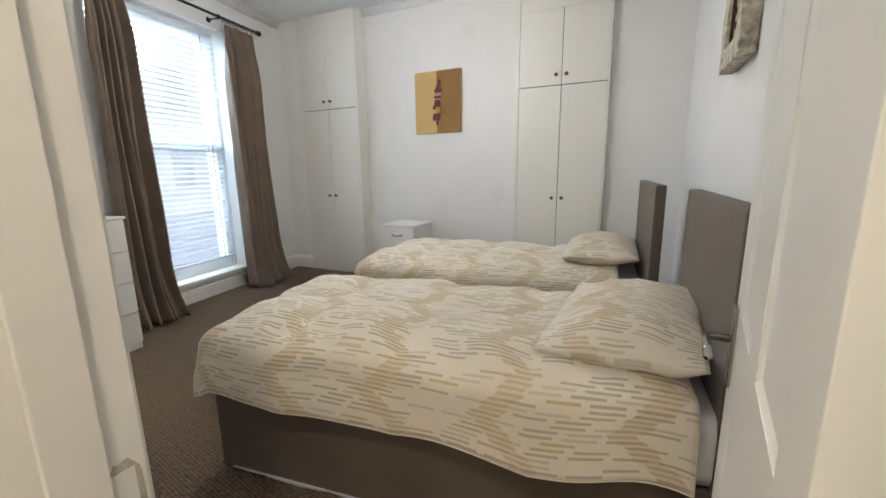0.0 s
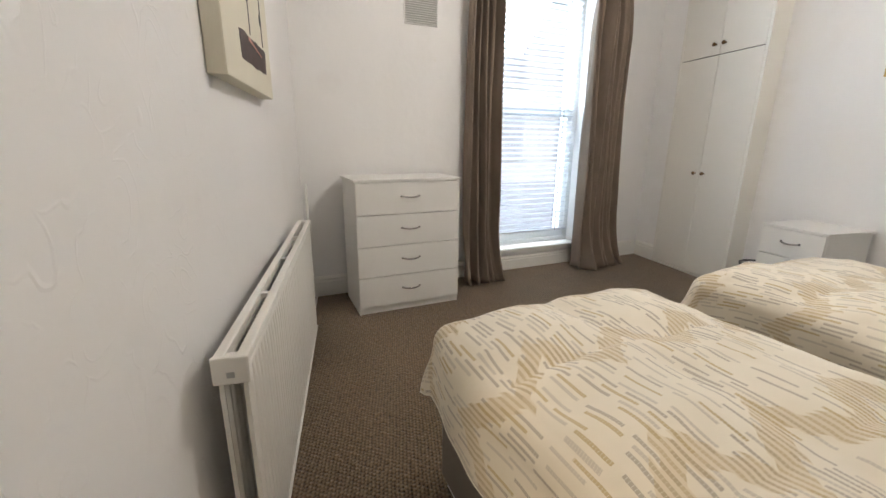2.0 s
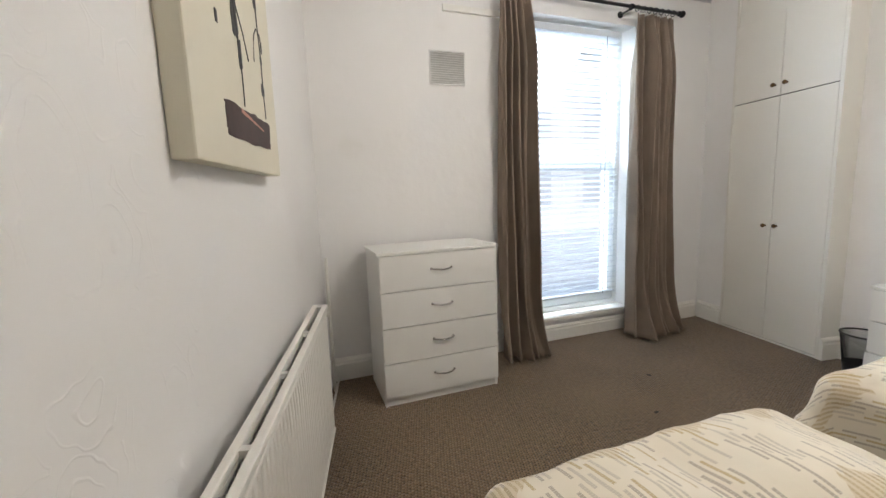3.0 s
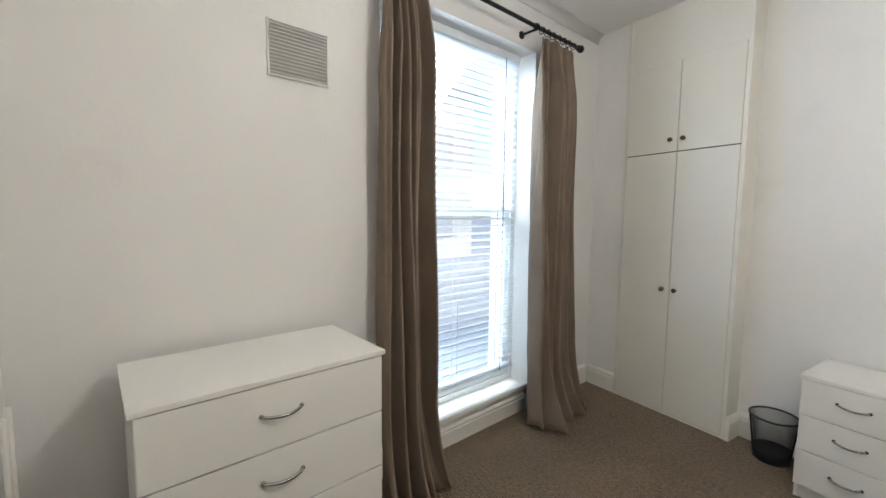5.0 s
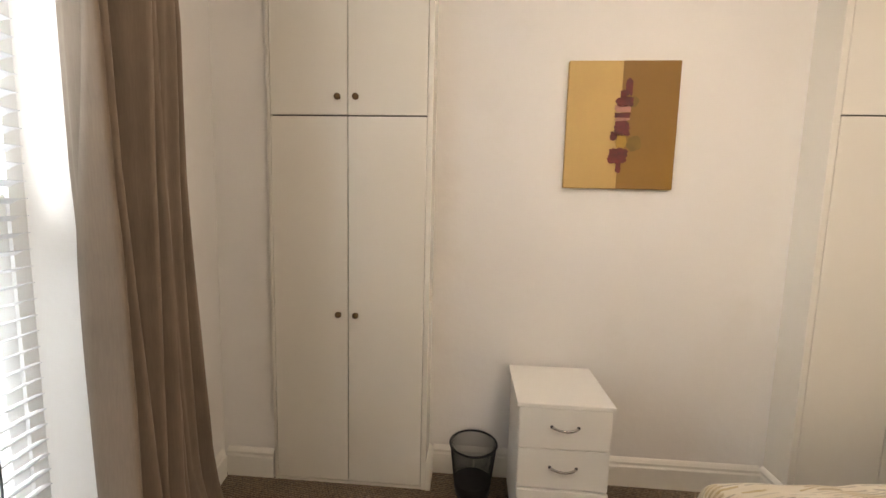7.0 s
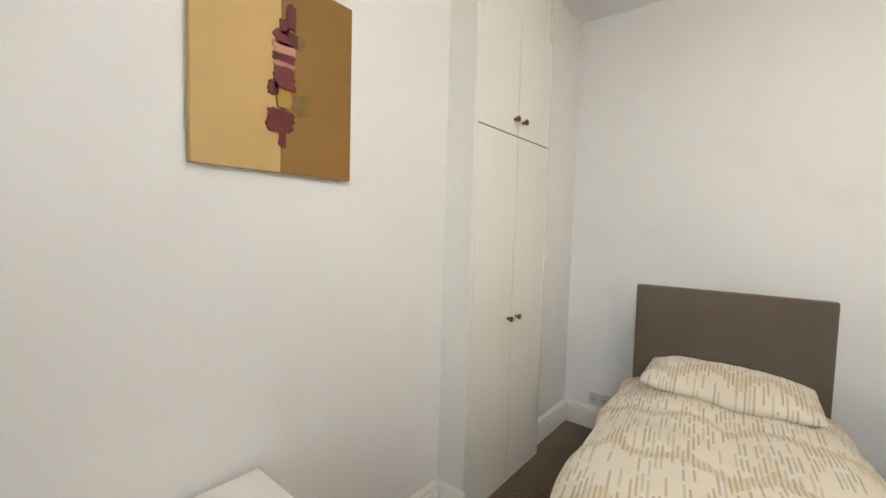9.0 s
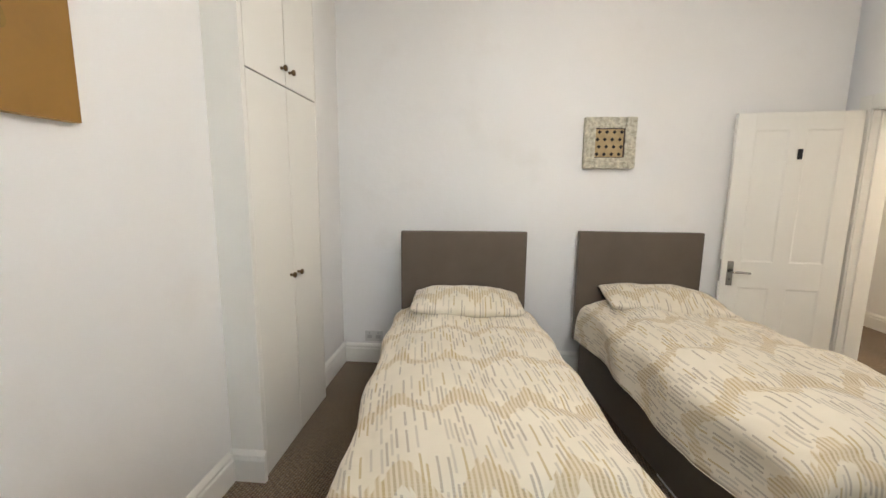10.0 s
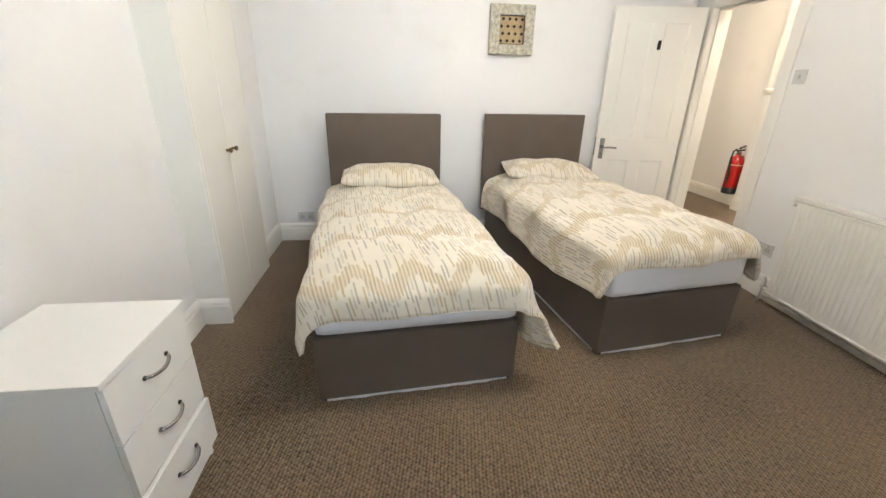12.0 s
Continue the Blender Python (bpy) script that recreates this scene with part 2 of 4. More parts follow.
RUBBER = surface("black_rubber", (0.02, 0.02, 0.02), 0.6, 0.2, 10.0, 80.0)
CREAM_PAPER = surface("cream_label", (0.62, 0.50, 0.25), 0.5, 0.1, 20.0, 90.0)
CANVAS = surface("cream_canvas", (0.66, 0.62, 0.50), 0.8, 0.08, 3.0, 300.0, 0.2, 0.001)


# ---- mesh helpers ----
def mesh_object(name, bm, material, smooth=False):
    me = bpy.data.meshes.new(name)
    bm.to_mesh(me)
    bm.free()
    for m in material if isinstance(material, (list, tuple)) else [material]:
        me.materials.append(m)
    if smooth:
        for p in me.polygons:
            p.use_smooth = True
    return new(name, me)


def part(name, bm, material, parent, label="", smooth=False):
    ob = mesh_object(name, bm, material, smooth)
    ob.parent = parent
    if label:
        tagged(ob, label)
    return ob


def thing(name, m, label, category, group=""):
    ob = new(name)
    ob.empty_display_size = 0.1
    ob.matrix_basis = m
    return tagged(ob, label, category, group)


def structure(name, bm, material, label="", m=None, smooth=False):
    ob = mesh_object(name, bm, material, smooth)
    if m is not None:
        ob.matrix_basis = m
    return tagged(ob, label, "", "", "structure")


def box(bm, x0, y0, z0, x1, y1, z1, bevel=0.0, m=None):
    t = Matrix.Translation(((x0 + x1) / 2, (y0 + y1) / 2, (z0 + z1) / 2)) @ Matrix.Diagonal((abs(x1 - x0), abs(y1 - y0), abs(z1 - z0), 1))
    made = bmesh.ops.create_cube(bm, size=1, matrix=t)["verts"]
    if bevel:
        edges = list({e for v in made for e in v.link_edges})
        made = bmesh.ops.bevel(bm, geom=edges, offset=bevel, segments=2, affect="EDGES", profile=0.6)["verts"]
    if m is not None:
        bmesh.ops.transform(bm, matrix=m, verts=made)
    return bm


def boxed(*args, **kw):
    return box(bmesh.new(), *args, **kw)


def lathe(bm, profile, segments=24, m=None):
    """Turn a profile of (radius, z) round the z axis."""
    rings = []
    for r, z in profile:
        rings.append([bm.verts.new((r * math.cos(2 * math.pi * k / segments), r * math.sin(2 * math.pi * k / segments), z)) for k in range(segments)])
    for a, b in zip(rings, rings[1:]):
        for k in range(segments):
            bm.faces.new((a[k], a[(k + 1) % segments], b[(k + 1) % segments], b[k]))
    if profile[0][0] > 1e-4:
        bm.faces.new(list(reversed(rings[0])))
    if profile[-1][0] > 1e-4:
        bm.faces.new(rings[-1])
    if m is not None:
        bmesh.ops.transform(bm, matrix=m, verts=[v for ring in rings for v in ring])
    return bm


def tube(bm, points, radius, sides=10):
    """A round bar along a line of points."""
    pts = [Vector(p) for p in points]
    rings = []
    up = Vector((0, 0, 1))
    for k, p in enumerate(pts):
        way = (pts[min(k + 1, len(pts) - 1)] - pts[max(k - 1, 0)]).normalized()
        side = way.cross(up if abs(way.z) < 0.95 else Vector((1, 0, 0))).normalized()
        top = side.cross(way)
        rings.append([bm.verts.new(p + radius * (math.cos(a) * side + math.sin(a) * top)) for a in [2 * math.pi * j / sides for j in range(sides)]])
    for a, b in zip(rings, rings[1:]):
        for j in range(sides):
            bm.faces.new((a[j], a[(j + 1) % sides], b[(j + 1) % sides], b[j]))
    bm.faces.new(list(reversed(rings[0]))), bm.faces.new(rings[-1])
    bmesh.ops.recalc_face_normals(bm, faces=bm.faces)
    return bm


def sheet(bm, nu, nv, place, uv=None):
    """A grid of (nu+1) x (nv+1) points, placed by a function of two numbers from 0 to 1."""
    grid = [[bm.verts.new(place(i / nu, j / nv)) for j in range(nv + 1)] for i in range(nu + 1)]
    layer = bm.loops.layers.uv.new("UVMap") if uv else None
    for i in range(nu):
        for j in range(nv):
            f = bm.faces.new((grid[i][j], grid[i + 1][j], grid[i + 1][j + 1], grid[i][j + 1]))
            if uv:
                for loop, (a, c) in zip(f.loops, ((i, j), (i + 1, j), (i + 1, j + 1), (i, j + 1))):
                    loop[layer].uv = uv(a / nu, c / nv)
    return bm


def prism(bm, outline, a, b, m=None):
    """An outline of (y, z) drawn out along x from a to b."""
    one, two = [bm.verts.new((a, y, z)) for y, z in outline], [bm.verts.new((b, y, z)) for y, z in outline]
    n = len(outline)
    for k in range(n):
        bm.faces.new((one[k], one[(k + 1) % n], two[(k + 1) % n], two[k]))
    bm.faces.new(list(reversed(one))), bm.faces.new(two)
    bmesh.ops.recalc_face_normals(bm, faces=bm.faces)
    if m is not None:
        bmesh.ops.transform(bm, matrix=m, verts=one + two)
    return bm


def blob(bm, x, z, w, h, depth, seed, y=0.0, ragged=0.42, square=0.75):
    """A raised, ragged dab of paint on a canvas whose face is local -y."""
    n = 36
    ring = []
    for k in range(n):
        a = 2 * math.pi * k / n
        r = 1 + ragged * (0.6 * noise.noise(Vector((math.cos(a) * 1.7, math.sin(a) * 1.7, seed))) + 0.5 * noise.noise(Vector((math.cos(a) * 5, math.sin(a) * 5, seed))))
        c, s = math.cos(a), math.sin(a)
        q = max(abs(c), abs(s)) ** square
        ring.append((x + w / 2 * c / q * r, z + h / 2 * s / q * r))
    front, rear = [bm.verts.new((px, y - depth, pz)) for px, pz in ring], [bm.verts.new((px, y + 0.001, pz)) for px, pz in ring]
    for k in range(n):
        bm.faces.new((rear[k], rear[(k + 1) % n], front[(k + 1) % n], front[k]))
    bm.faces.new(front)
    return bm


def thicken(ob, amount, offset=-1.0):
    mod = ob.modifiers.new("thickness", "SOLIDIFY")
    mod.thickness, mod.offset = amount, offset
    return ob


# ---- the shell of the room ----
structure("floor", boxed(-4.0, -1.6, -0.12, 3.6, 5.2, 0.0), CARPET, "brown ribbed loop-pile carpet, slightly worn")
structure("ceiling", boxed(-4.1, 0.60, CEIL, 1.1, 5.2, CEIL + 0.15), CEILING, "plain white plaster ceiling")

DOOR_L, DOOR_R, DOOR_T = -0.150, 0.662, 1.985      # clear opening
bm = bmesh.new()
box(bm, -3.6, SOUTH - 0.15, 0, DOOR_L - 0.03, SOUTH, CEIL)
box(bm, DOOR_R + 0.03, SOUTH - 0.15, 0, EAST + 0.2, SOUTH, CEIL)
box(bm, DOOR_L - 0.03, SOUTH - 0.15, DOOR_T + 0.03, DOOR_R + 0.03, SOUTH, CEIL)
structure("wall_south", bm, EMBOSSED, "white painted wall with faint embossed scrolls", SOUTHM)
structure("wall_east", boxed(EAST, SOUTH, 0, EAST + 0.2, BACK + 0.2, CEIL), WALL, "white painted wall behind the headboards")
bm = bmesh.new()
box(bm, -2.415, CHIM, 0, -0.60, BACK, CEIL)
box(bm, 0.215, 4.36, 0, EAST, BACK, CEIL)
box(bm, -3.9, 4.31, 0, -3.245, BACK, CEIL)
box(bm, -3.9, BACK, 0, EAST + 0.2, BACK + 0.2, CEIL)
structure("wall_north", bm, WALL, "white chimney breast between built-in cupboards")

WIN_L, WIN_R, WIN_B, WIN_T = 0.18, 1.47, 0.175, 2.63
bm = bmesh.new()
box(bm, -0.40, -1.45, 0, 0, WIN_L, CEIL)
box(bm, -0.40, WIN_R, 0, 0, 3.1, CEIL)
box(bm, -0.40, WIN_L, WIN_T, 0, WIN_R, CEIL)
box(bm, -0.40, WIN_L, 0, -0.03, WIN_R, WIN_B)
structure("wall_west", bm, WALL, "white painted window wall", WEST)

SKIRT = [(0, 0), (0.024, 0), (0.024, 0.115), (0.018, 0.125), (0.020, 0.140), (0.012, 0.152), (0.004, 0.160), (0, 0.160)]


def skirting(x0, y0, x1, y1, m=None, height=1.0):
    """A moulded board along a wall, standing out on the left of the way from the first point to the second."""
    way = Vector((x1 - x0, y1 - y0, 0))
    bm = prism(bmesh.new(), [(y, z * height) for y, z in SKIRT], 0, way.length)
    turn = Matrix.Translation((x0, y0, 0)) @ Matrix.Rotation(math.atan2(way.y, way.x), 4, "Z")
    return structure("baseboard", bm, GLOSS, "white gloss moulded skirting board", turn if m is None else m @ turn)


skirting(-0.626, CHIM, -2.388, CHIM)
skirting(EAST, 4.36, 0.225, 4.36)
skirting(EAST, SOUTH, EAST, 4.336)
skirting(-3.02, SOUTH, DOOR_L - 0.13, SOUTH, SOUTHM)
skirting(-3.255, 4.31, -3.52, 4.31)
skirting(0, WIN_L - 0.02, 0, -1.24, WEST)
skirting(0, 2.30, 0, WIN_R + 0.02, WEST)
skirting(-0.03, WIN_R, -0.03, WIN_L, WEST, 0.80)



def cove(x0, y0, x1, y1, m=None, r=0.07):
    """A hollow plaster cove between wall and ceiling, on the left of the way from the first point to the second."""
    way = Vector((x1 - x0, y1 - y0, 0))
    outline = [(0, CEIL - 0.002), (0, CEIL - r)] + [(r - r * math.cos(a), CEIL - r + r * math.sin(a)) for a in [math.pi / 2 * k / 8 for k in range(1, 8)]] + [(r, CEIL - 0.002)]
    bm = prism(bmesh.new(), outline, 0, way.length)
    turn = Matrix.Translation((x0, y0, 0)) @ Matrix.Rotation(math.atan2(way.y, way.x), 4, "Z")
    return structure("trim", bm, CEILING, "rounded white plaster cove under the ceiling", turn if m is None else m @ turn, True)


cove(0.001, 2.32, 0.001, -1.29, WEST)
cove(-0.57, CHIM - 0.001, -2.44, CHIM - 0.001)

# door frame: lining, stop and architrave
bm = bmesh.new()
for x0, x1 in ((DOOR_L - 0.03, DOOR_L), (DOOR_R, DOOR_R + 0.03)):
    box(bm, x0, SOUTH - 0.153, 0, x1, SOUTH + 0.002, DOOR_T)
box(bm, DOOR_L - 0.03, SOUTH - 0.153, DOOR_T, DOOR_R + 0.03, SOUTH + 0.002, DOOR_T + 0.03)
box(bm, DOOR_L, SOUTH - 0.11, 0, DOOR_L + 0.014, SOUTH - 0.046, DOOR_T - 0.014, 0.002)
box(bm, DOOR_R - 0.014, SOUTH - 0.11, 0, DOOR_R, SOUTH - 0.046, DOOR_T - 0.014, 0.002)
box(bm, DOOR_L, SOUTH - 0.11, DOOR_T - 0.014, DOOR_R, SOUTH - 0.046, DOOR_T, 0.002)
structure("door_frame", bm, GLOSS, "white gloss door lining with chipped paint", SOUTHM)
for y0, y1 in ((SOUTH, SOUTH + 0.012), (SOUTH - 0.164, SOUTH - 0.15)):
    bm = bmesh.new()
    box(bm, DOOR_L - 0.105, y0, 0, DOOR_L - 0.008, y1, DOOR_T + 0.105, 0.006)
    box(bm, DOOR_R + 0.008, y0, 0, min(DOOR_R + 0.105, EAST - 0.003), y1, DOOR_T + 0.105, 0.006)
    box(bm, DOOR_L - 0.008, y0, DOOR_T + 0.008, DOOR_R + 0.008, y1, DOOR_T + 0.105, 0.006)
    structure("trim", bm, GLOSS, "white gloss architrave round the doorway", SOUTHM)

# hall beyond the doorway
bm = bmesh.new()
box(bm, 1.62, -1.25, 0, 3.6, -1.02, 2.9)
box(bm, -1.2, -1.25, 0, 1.62, -0.90, 2.9)
box(bm, 3.5, -1.02, 0, 3.6, 0.595, 2.9)
box(bm, -1.3, -1.25, 0, -1.2, 0.595, 2.9)
box(bm, 1.02, 0.45, 0, 3.5, 0.595, 2.9)
structure("wall_hall", bm, WALL, "white painted hall wall")
structure("ceiling_hall", boxed(-1.3, -1.25, 2.9, 3.6, 0.595, 3.0), CEILING, "hall ceiling lit warm by its lamp")
skirting(1.63, -1.02, 3.5, -1.02)
skirting(-1.2, -0.90, 1.62, -0.90)
bm = bmesh.new()
prism(bm, [(0, 1.36), (0.02, 1.36), (0.026, 1.385), (0.016, 1.40), (0, 1.405)], -1.2, 1.62, Matrix.Translation((0, -0.90, 0)))
structure("trim", bm, GLOSS, "white dado rail in the hall")

# window: box frame, two sashes, glass, sill
win = tagged(new("window_1"), "tall white sash window behind a venetian blind", "window", "", "structure")
win.matrix_basis = WEST


def sash(x0, x1, z0, z1, rail_b, rail_t):
    y0, y1, w = WIN_L + 0.05, WIN_R - 0.05, 0.055
    bm = bmesh.new()
    box(bm, x0, y0, z0, x1, y0 + w, z1, 0.004)
    box(bm, x0, y1 - w, z0, x1, y1, z1, 0.004)
    box(bm, x0, y0 + w, z0, x1, y1 - w, z0 + rail_b, 0.004)
    box(bm, x0, y0 + w, z1 - rail_t, x1, y1 - w, z1, 0.004)
    f = part("sash", bm, UPVC, win)
    mid = (x0 + x1) / 2
    g = part("pane", boxed(mid - 0.003, y0 + w - 0.005, z0 + rail_b - 0.005, mid + 0.003, y1 - w + 0.005, z1 - rail_t + 0.005), GLASS, f, "clear window glass")
    g.visible_shadow = False


bm = bmesh.new()
box(bm, -0.26, WIN_L, 0.21, -0.155, WIN_L + 0.05, WIN_T)
box(bm, -0.26, WIN_R - 0.05, 0.21, -0.155, WIN_R, WIN_T)
box(bm, -0.26, WIN_L + 0.05, WIN_T - 0.05, -0.155, WIN_R - 0.05, WIN_T)
box(bm, -0.26, WIN_L + 0.05, 0.21, -0.155, WIN_R - 0.05, 0.25)
part("window_frame", bm, UPVC, win)
sash(-0.25, -0.212, 1.47, WIN_T - 0.05, 0.045, 0.05)
sash(-0.205, -0.165, 0.25, 1.52, 0.08, 0.045)
part("window_sill", boxed(-0.30, WIN_L - 0.02, WIN_B, 0.012, WIN_R + 0.02, 0.208, 0.006), GLOSS, win)


# ---- the street outside, seen between the slats ----
ROAD = surface("pale_paving", (0.46, 0.46, 0.46), 0.8, 0.25, 1.0, 40.0)
STONE = surface("pale_stone_facade", (0.60, 0.59, 0.56), 0.8, 0.15, 0.8, 20.0)
SLATE = surface("pale_facade_window", (0.50, 0.51, 0.52), 0.7, 0.3, 0.6, 10.0)
CARPAINT = surface("pale_blue_car_paint", (0.44, 0.52, 0.58), 0.2, 0.1, 1.0, 10.0, 0.02, 0.001, 0.2, None, 0.6)
structure("ground", boxed(-160, -150, -0.75, -0.45, 150, -0.7), ROAD, "street below the window", WEST)
house = thing("house", WEST @ pose(-14, 0.8, -0.7), "pale stone terraced house across the street", "house")
bm = bmesh.new()
box(bm, -4, -14, 0, 0, 14, 8.5)
part("wall", bm, STONE, house)
part("roof", prism(bmesh.new(), [(-4.4, 8.5), (0.4, 8.5), (-2, 10.6)], -14.2, 14.2, Matrix.Rotation(math.pi / 2, 4, "Z") @ Matrix.Scale(-1, 4, (0, 1, 0))), SLATE, house)
for k in range(-4, 5):
    for z in (1.2, 4.6):
        w = part("window", boxed(-0.02, k * 3 - 0.55, z, 0.03, k * 3 + 0.55, z + 1.9), SLATE, house)
        part("sill", boxed(0.0, k * 3 - 0.65, z - 0.12, 0.12, k * 3 + 0.65, z), STONE, w)
car = thing("car", WEST @ pose(-5.2, 1.2, -0.7, 0, 0, 2), "pale blue parked car at the kerb", "car")
bm = bmesh.new()
side = [(-2.0, 0.30), (2.0, 0.30), (2.05, 0.75), (1.25, 0.92), (0.75, 1.40), (-0.95, 1.42), (-1.75, 0.98), (-2.05, 0.85)]
prism(bm, side, -0.85, 0.85)
bmesh.ops.bevel(bm, geom=list(bm.edges), offset=0.06, segments=2, affect="EDGES")
part("body", bm, CARPAINT, car, smooth=True)
for sx in (-0.86, 0.86):
    part("window", prism(bmesh.new(), [(0.95, 0.98), (0.68, 1.33), (-0.9, 1.35), (-1.45, 1.0)], sx - 0.015, sx + 0.015), SLATE, car)
    for y in (-1.25, 1.3):
        wheel = part("wheel", lathe(bmesh.new(), [(0.18, -0.1), (0.31, -0.1), (0.32, 0), (0.31, 0.1), (0.18, 0.1)], 24, pose(sx * 0.9, y, 0.32, 0, 90, 0)), RUBBER, car)
        part("rim", lathe(bmesh.new(), [(0.18, -0.08), (0.18, 0.105), (0.05, 0.11)], 16, pose(sx * 0.9, y, 0.32, 0, 90 if sx > 0 else -90, 0)), CHROME, wheel)


# ---- built-in cupboards ----
def knob_mesh():
    bm = lathe(bmesh.new(), [(0.009, 0), (0.009, 0.004), (0.006, 0.007), (0.006, 0.014), (0.013, 0.018), (0.0165, 0.024), (0.0155, 0.030), (0.010, 0.034), (0.0001, 0.035)], 18, pose(0, 0, 0, 90, 0, 0))
    me = bpy.data.meshes.new("knob")
    bm.to_mesh(me)
    bm.free()
    me.materials.append(BRONZE)
    for p in me.polygons:
        p.use_smooth = True
    return me


KNOB = knob_mesh()


def cupboard(x0, x1, front, split, top, knob_low, label, left_side, right_side):
    """A floor-to-ceiling cupboard with two tall doors and two short ones above. Local y runs back from its front."""
    c = thing("built_in_wardrobe", pose(x0, front, 0), label, "wardrobe", "built-in wardrobes")
    w = x1 - x0
    bm = bmesh.new()
    box(bm, 0, 0.019, top + 0.004, w, 0.045, CEIL - 0.003)
    box(bm, 0, 0.021, 0, w, 0.60, top)
    box(bm, -left_side, 0.0, 0, -0.0005, 0.66, CEIL - 0.003, 0.002)
    box(bm, w + 0.0005, 0.0, 0, w + right_side, 0.66, CEIL - 0.003, 0.002)
    box(bm, 0.0, 0.004, 0, w, 0.02, 0.016)
    part("body", bm, CUPBOARD, c)
    mid, g = w / 2, 0.0025
    for a, b, low, high, kz in ((0, mid, 0.02, split, knob_low), (mid, w, 0.02, split, knob_low), (0, mid, split, top, split + 0.085), (mid, w, split, top, split + 0.085)):
        d = part("door", boxed(a + g, 0, low + 0.0035, b - g, 0.018, high - 0.0035, 0.002), CUPBOARD, c)
        k = new("knob", KNOB)
        k.parent = d
        k.location = (b - 0.045 if a == 0 else a + 0.045, 0, kz)
        tagged(k, "small aged brass knob")
    # near-black strips behind the door joints, shade put in as colour
    gap = bmesh.new()
    box(gap, mid - 0.004, 0.0185, 0.02, mid + 0.004, 0.0205, top)
    box(gap, 0.004, 0.0182, split - 0.004, w - 0.004, 0.0205, split + 0.004)
    part("shadow_gap", gap, DARK, c)
    return c


cupboard(-3.228, -2.440, 4.283, 1.945, 2.58, 0.947, "off-white built-in wardrobe with flat doors beside the window", 0.017, 0.026)
cupboard(-0.568, 0.200, 4.290, 1.965, 2.60, 0.965, "off-white built-in wardrobe with flat doors in the alcove", 0.032, 0.015)
skirting(-0.6005, 4.276, -0.6005, CHIM - 0.001)
skirting(-2.4135, CHIM - 0.001, -2.4135, 4.281)


# ---- drawers ----
def bow_handle(parent, x, z, length, dark_posts=False, bow=0.022, droop=0.006):
    """A bowed bar handle on the front, which faces local -y."""
    pts = []
    for k in range(13):
        a = k / 12
        pts.append((x + (a - 0.5) * length, -0.004 - bow * math.sin(math.pi * a) ** 0.6, z - droop * math.sin(math.pi * a)))
    h = tube(bmesh.new(), pts, 0.0055, 8)
    bar = len(h.faces)
    for sx in (-0.5, 0.5):
        lathe(h, [(0.0075, 0), (0.0075, 0.004), (0.005, 0.007)], 12, pose(x + sx * length, 0, z, 90, 0, 0))
    h.faces.ensure_lookup_table()
    if dark_posts:
        for f in h.faces[bar:]:
            f.material_index = 1
    return part("handle", h, [CHROME, BLACK_METAL], parent, "chrome bow handle on dark posts" if dark_posts else "brushed chrome bow handle", True)


def drawers(name, m, w, d, h, rows, label, category, handle_len, open_last=0.0, plinth=0.055):
    c = thing(name, m, label, category)
    t = 0.016
    part("top", boxed(-0.012, -0.022, h - 0.018, w + 0.012, d, h, 0.003), MELAMINE, c)
    for x in (0, w - t):
        part("side_panel", boxed(x, 0, 0, x + t, d - 0.008, h - 0.019, 0.001), MELAMINE, c)
    part("back_panel", boxed(t, d - 0.012, 0.01, w - t, d - 0.008, h - 0.02), MELAMINE, c)
    part("plinth", boxed(t, 0.006, 0, w - t, 0.020, plinth - 0.004, 0.001), MELAMINE, c)
    step = (h - 0.019 - plinth) / rows
    for k in range(rows):
        z0 = plinth + k * step
        out = open_last if k == 0 else 0.0
        bm = boxed(0.002, -0.017 - out, z0 + 0.002, w - 0.002, -0.001 - out, z0 + step - 0.003, 0.0015)
        dr = part("drawer", bm, MELAMINE, c)
        bm = bmesh.new()
        box(bm, t + 0.012, -0.001 - out, z0 + 0.02, t + 0.024, d - 0.03 - out, z0 + step - 0.03)
        box(bm, w - t - 0.024, -0.001 - out, z0 + 0.02, w - t - 0.012, d - 0.03 - out, z0 + step - 0.03)
        box(bm, t + 0.024, -0.001 - out, z0 + 0.02, w - t - 0.024, d - 0.03 - out, z0 + 0.03)
        part("drawer_box", bm, MELAMINE, dr)
        bow_handle(dr, w / 2, z0 + step * 0.55, handle_len, rows == 3).location = (0, -0.017 - out, 0)
    return c


drawers("chest_of_drawers", pose(-2.553, 1.174, 0, 0, 0, 98.9), 0.765, 0.435, 0.958, 4, "white four-drawer chest with bowed chrome handles", "chest of drawers", 0.13)
drawers("bedside_cabinet", pose(-1.972, 4.015, 0, 0, 0, 0), 0.400, 0.405, 0.668, 3, "white three-drawer bedside cabinet, bottom drawer ajar", "bedside cabinet", 0.115, 0.013, 0.08)


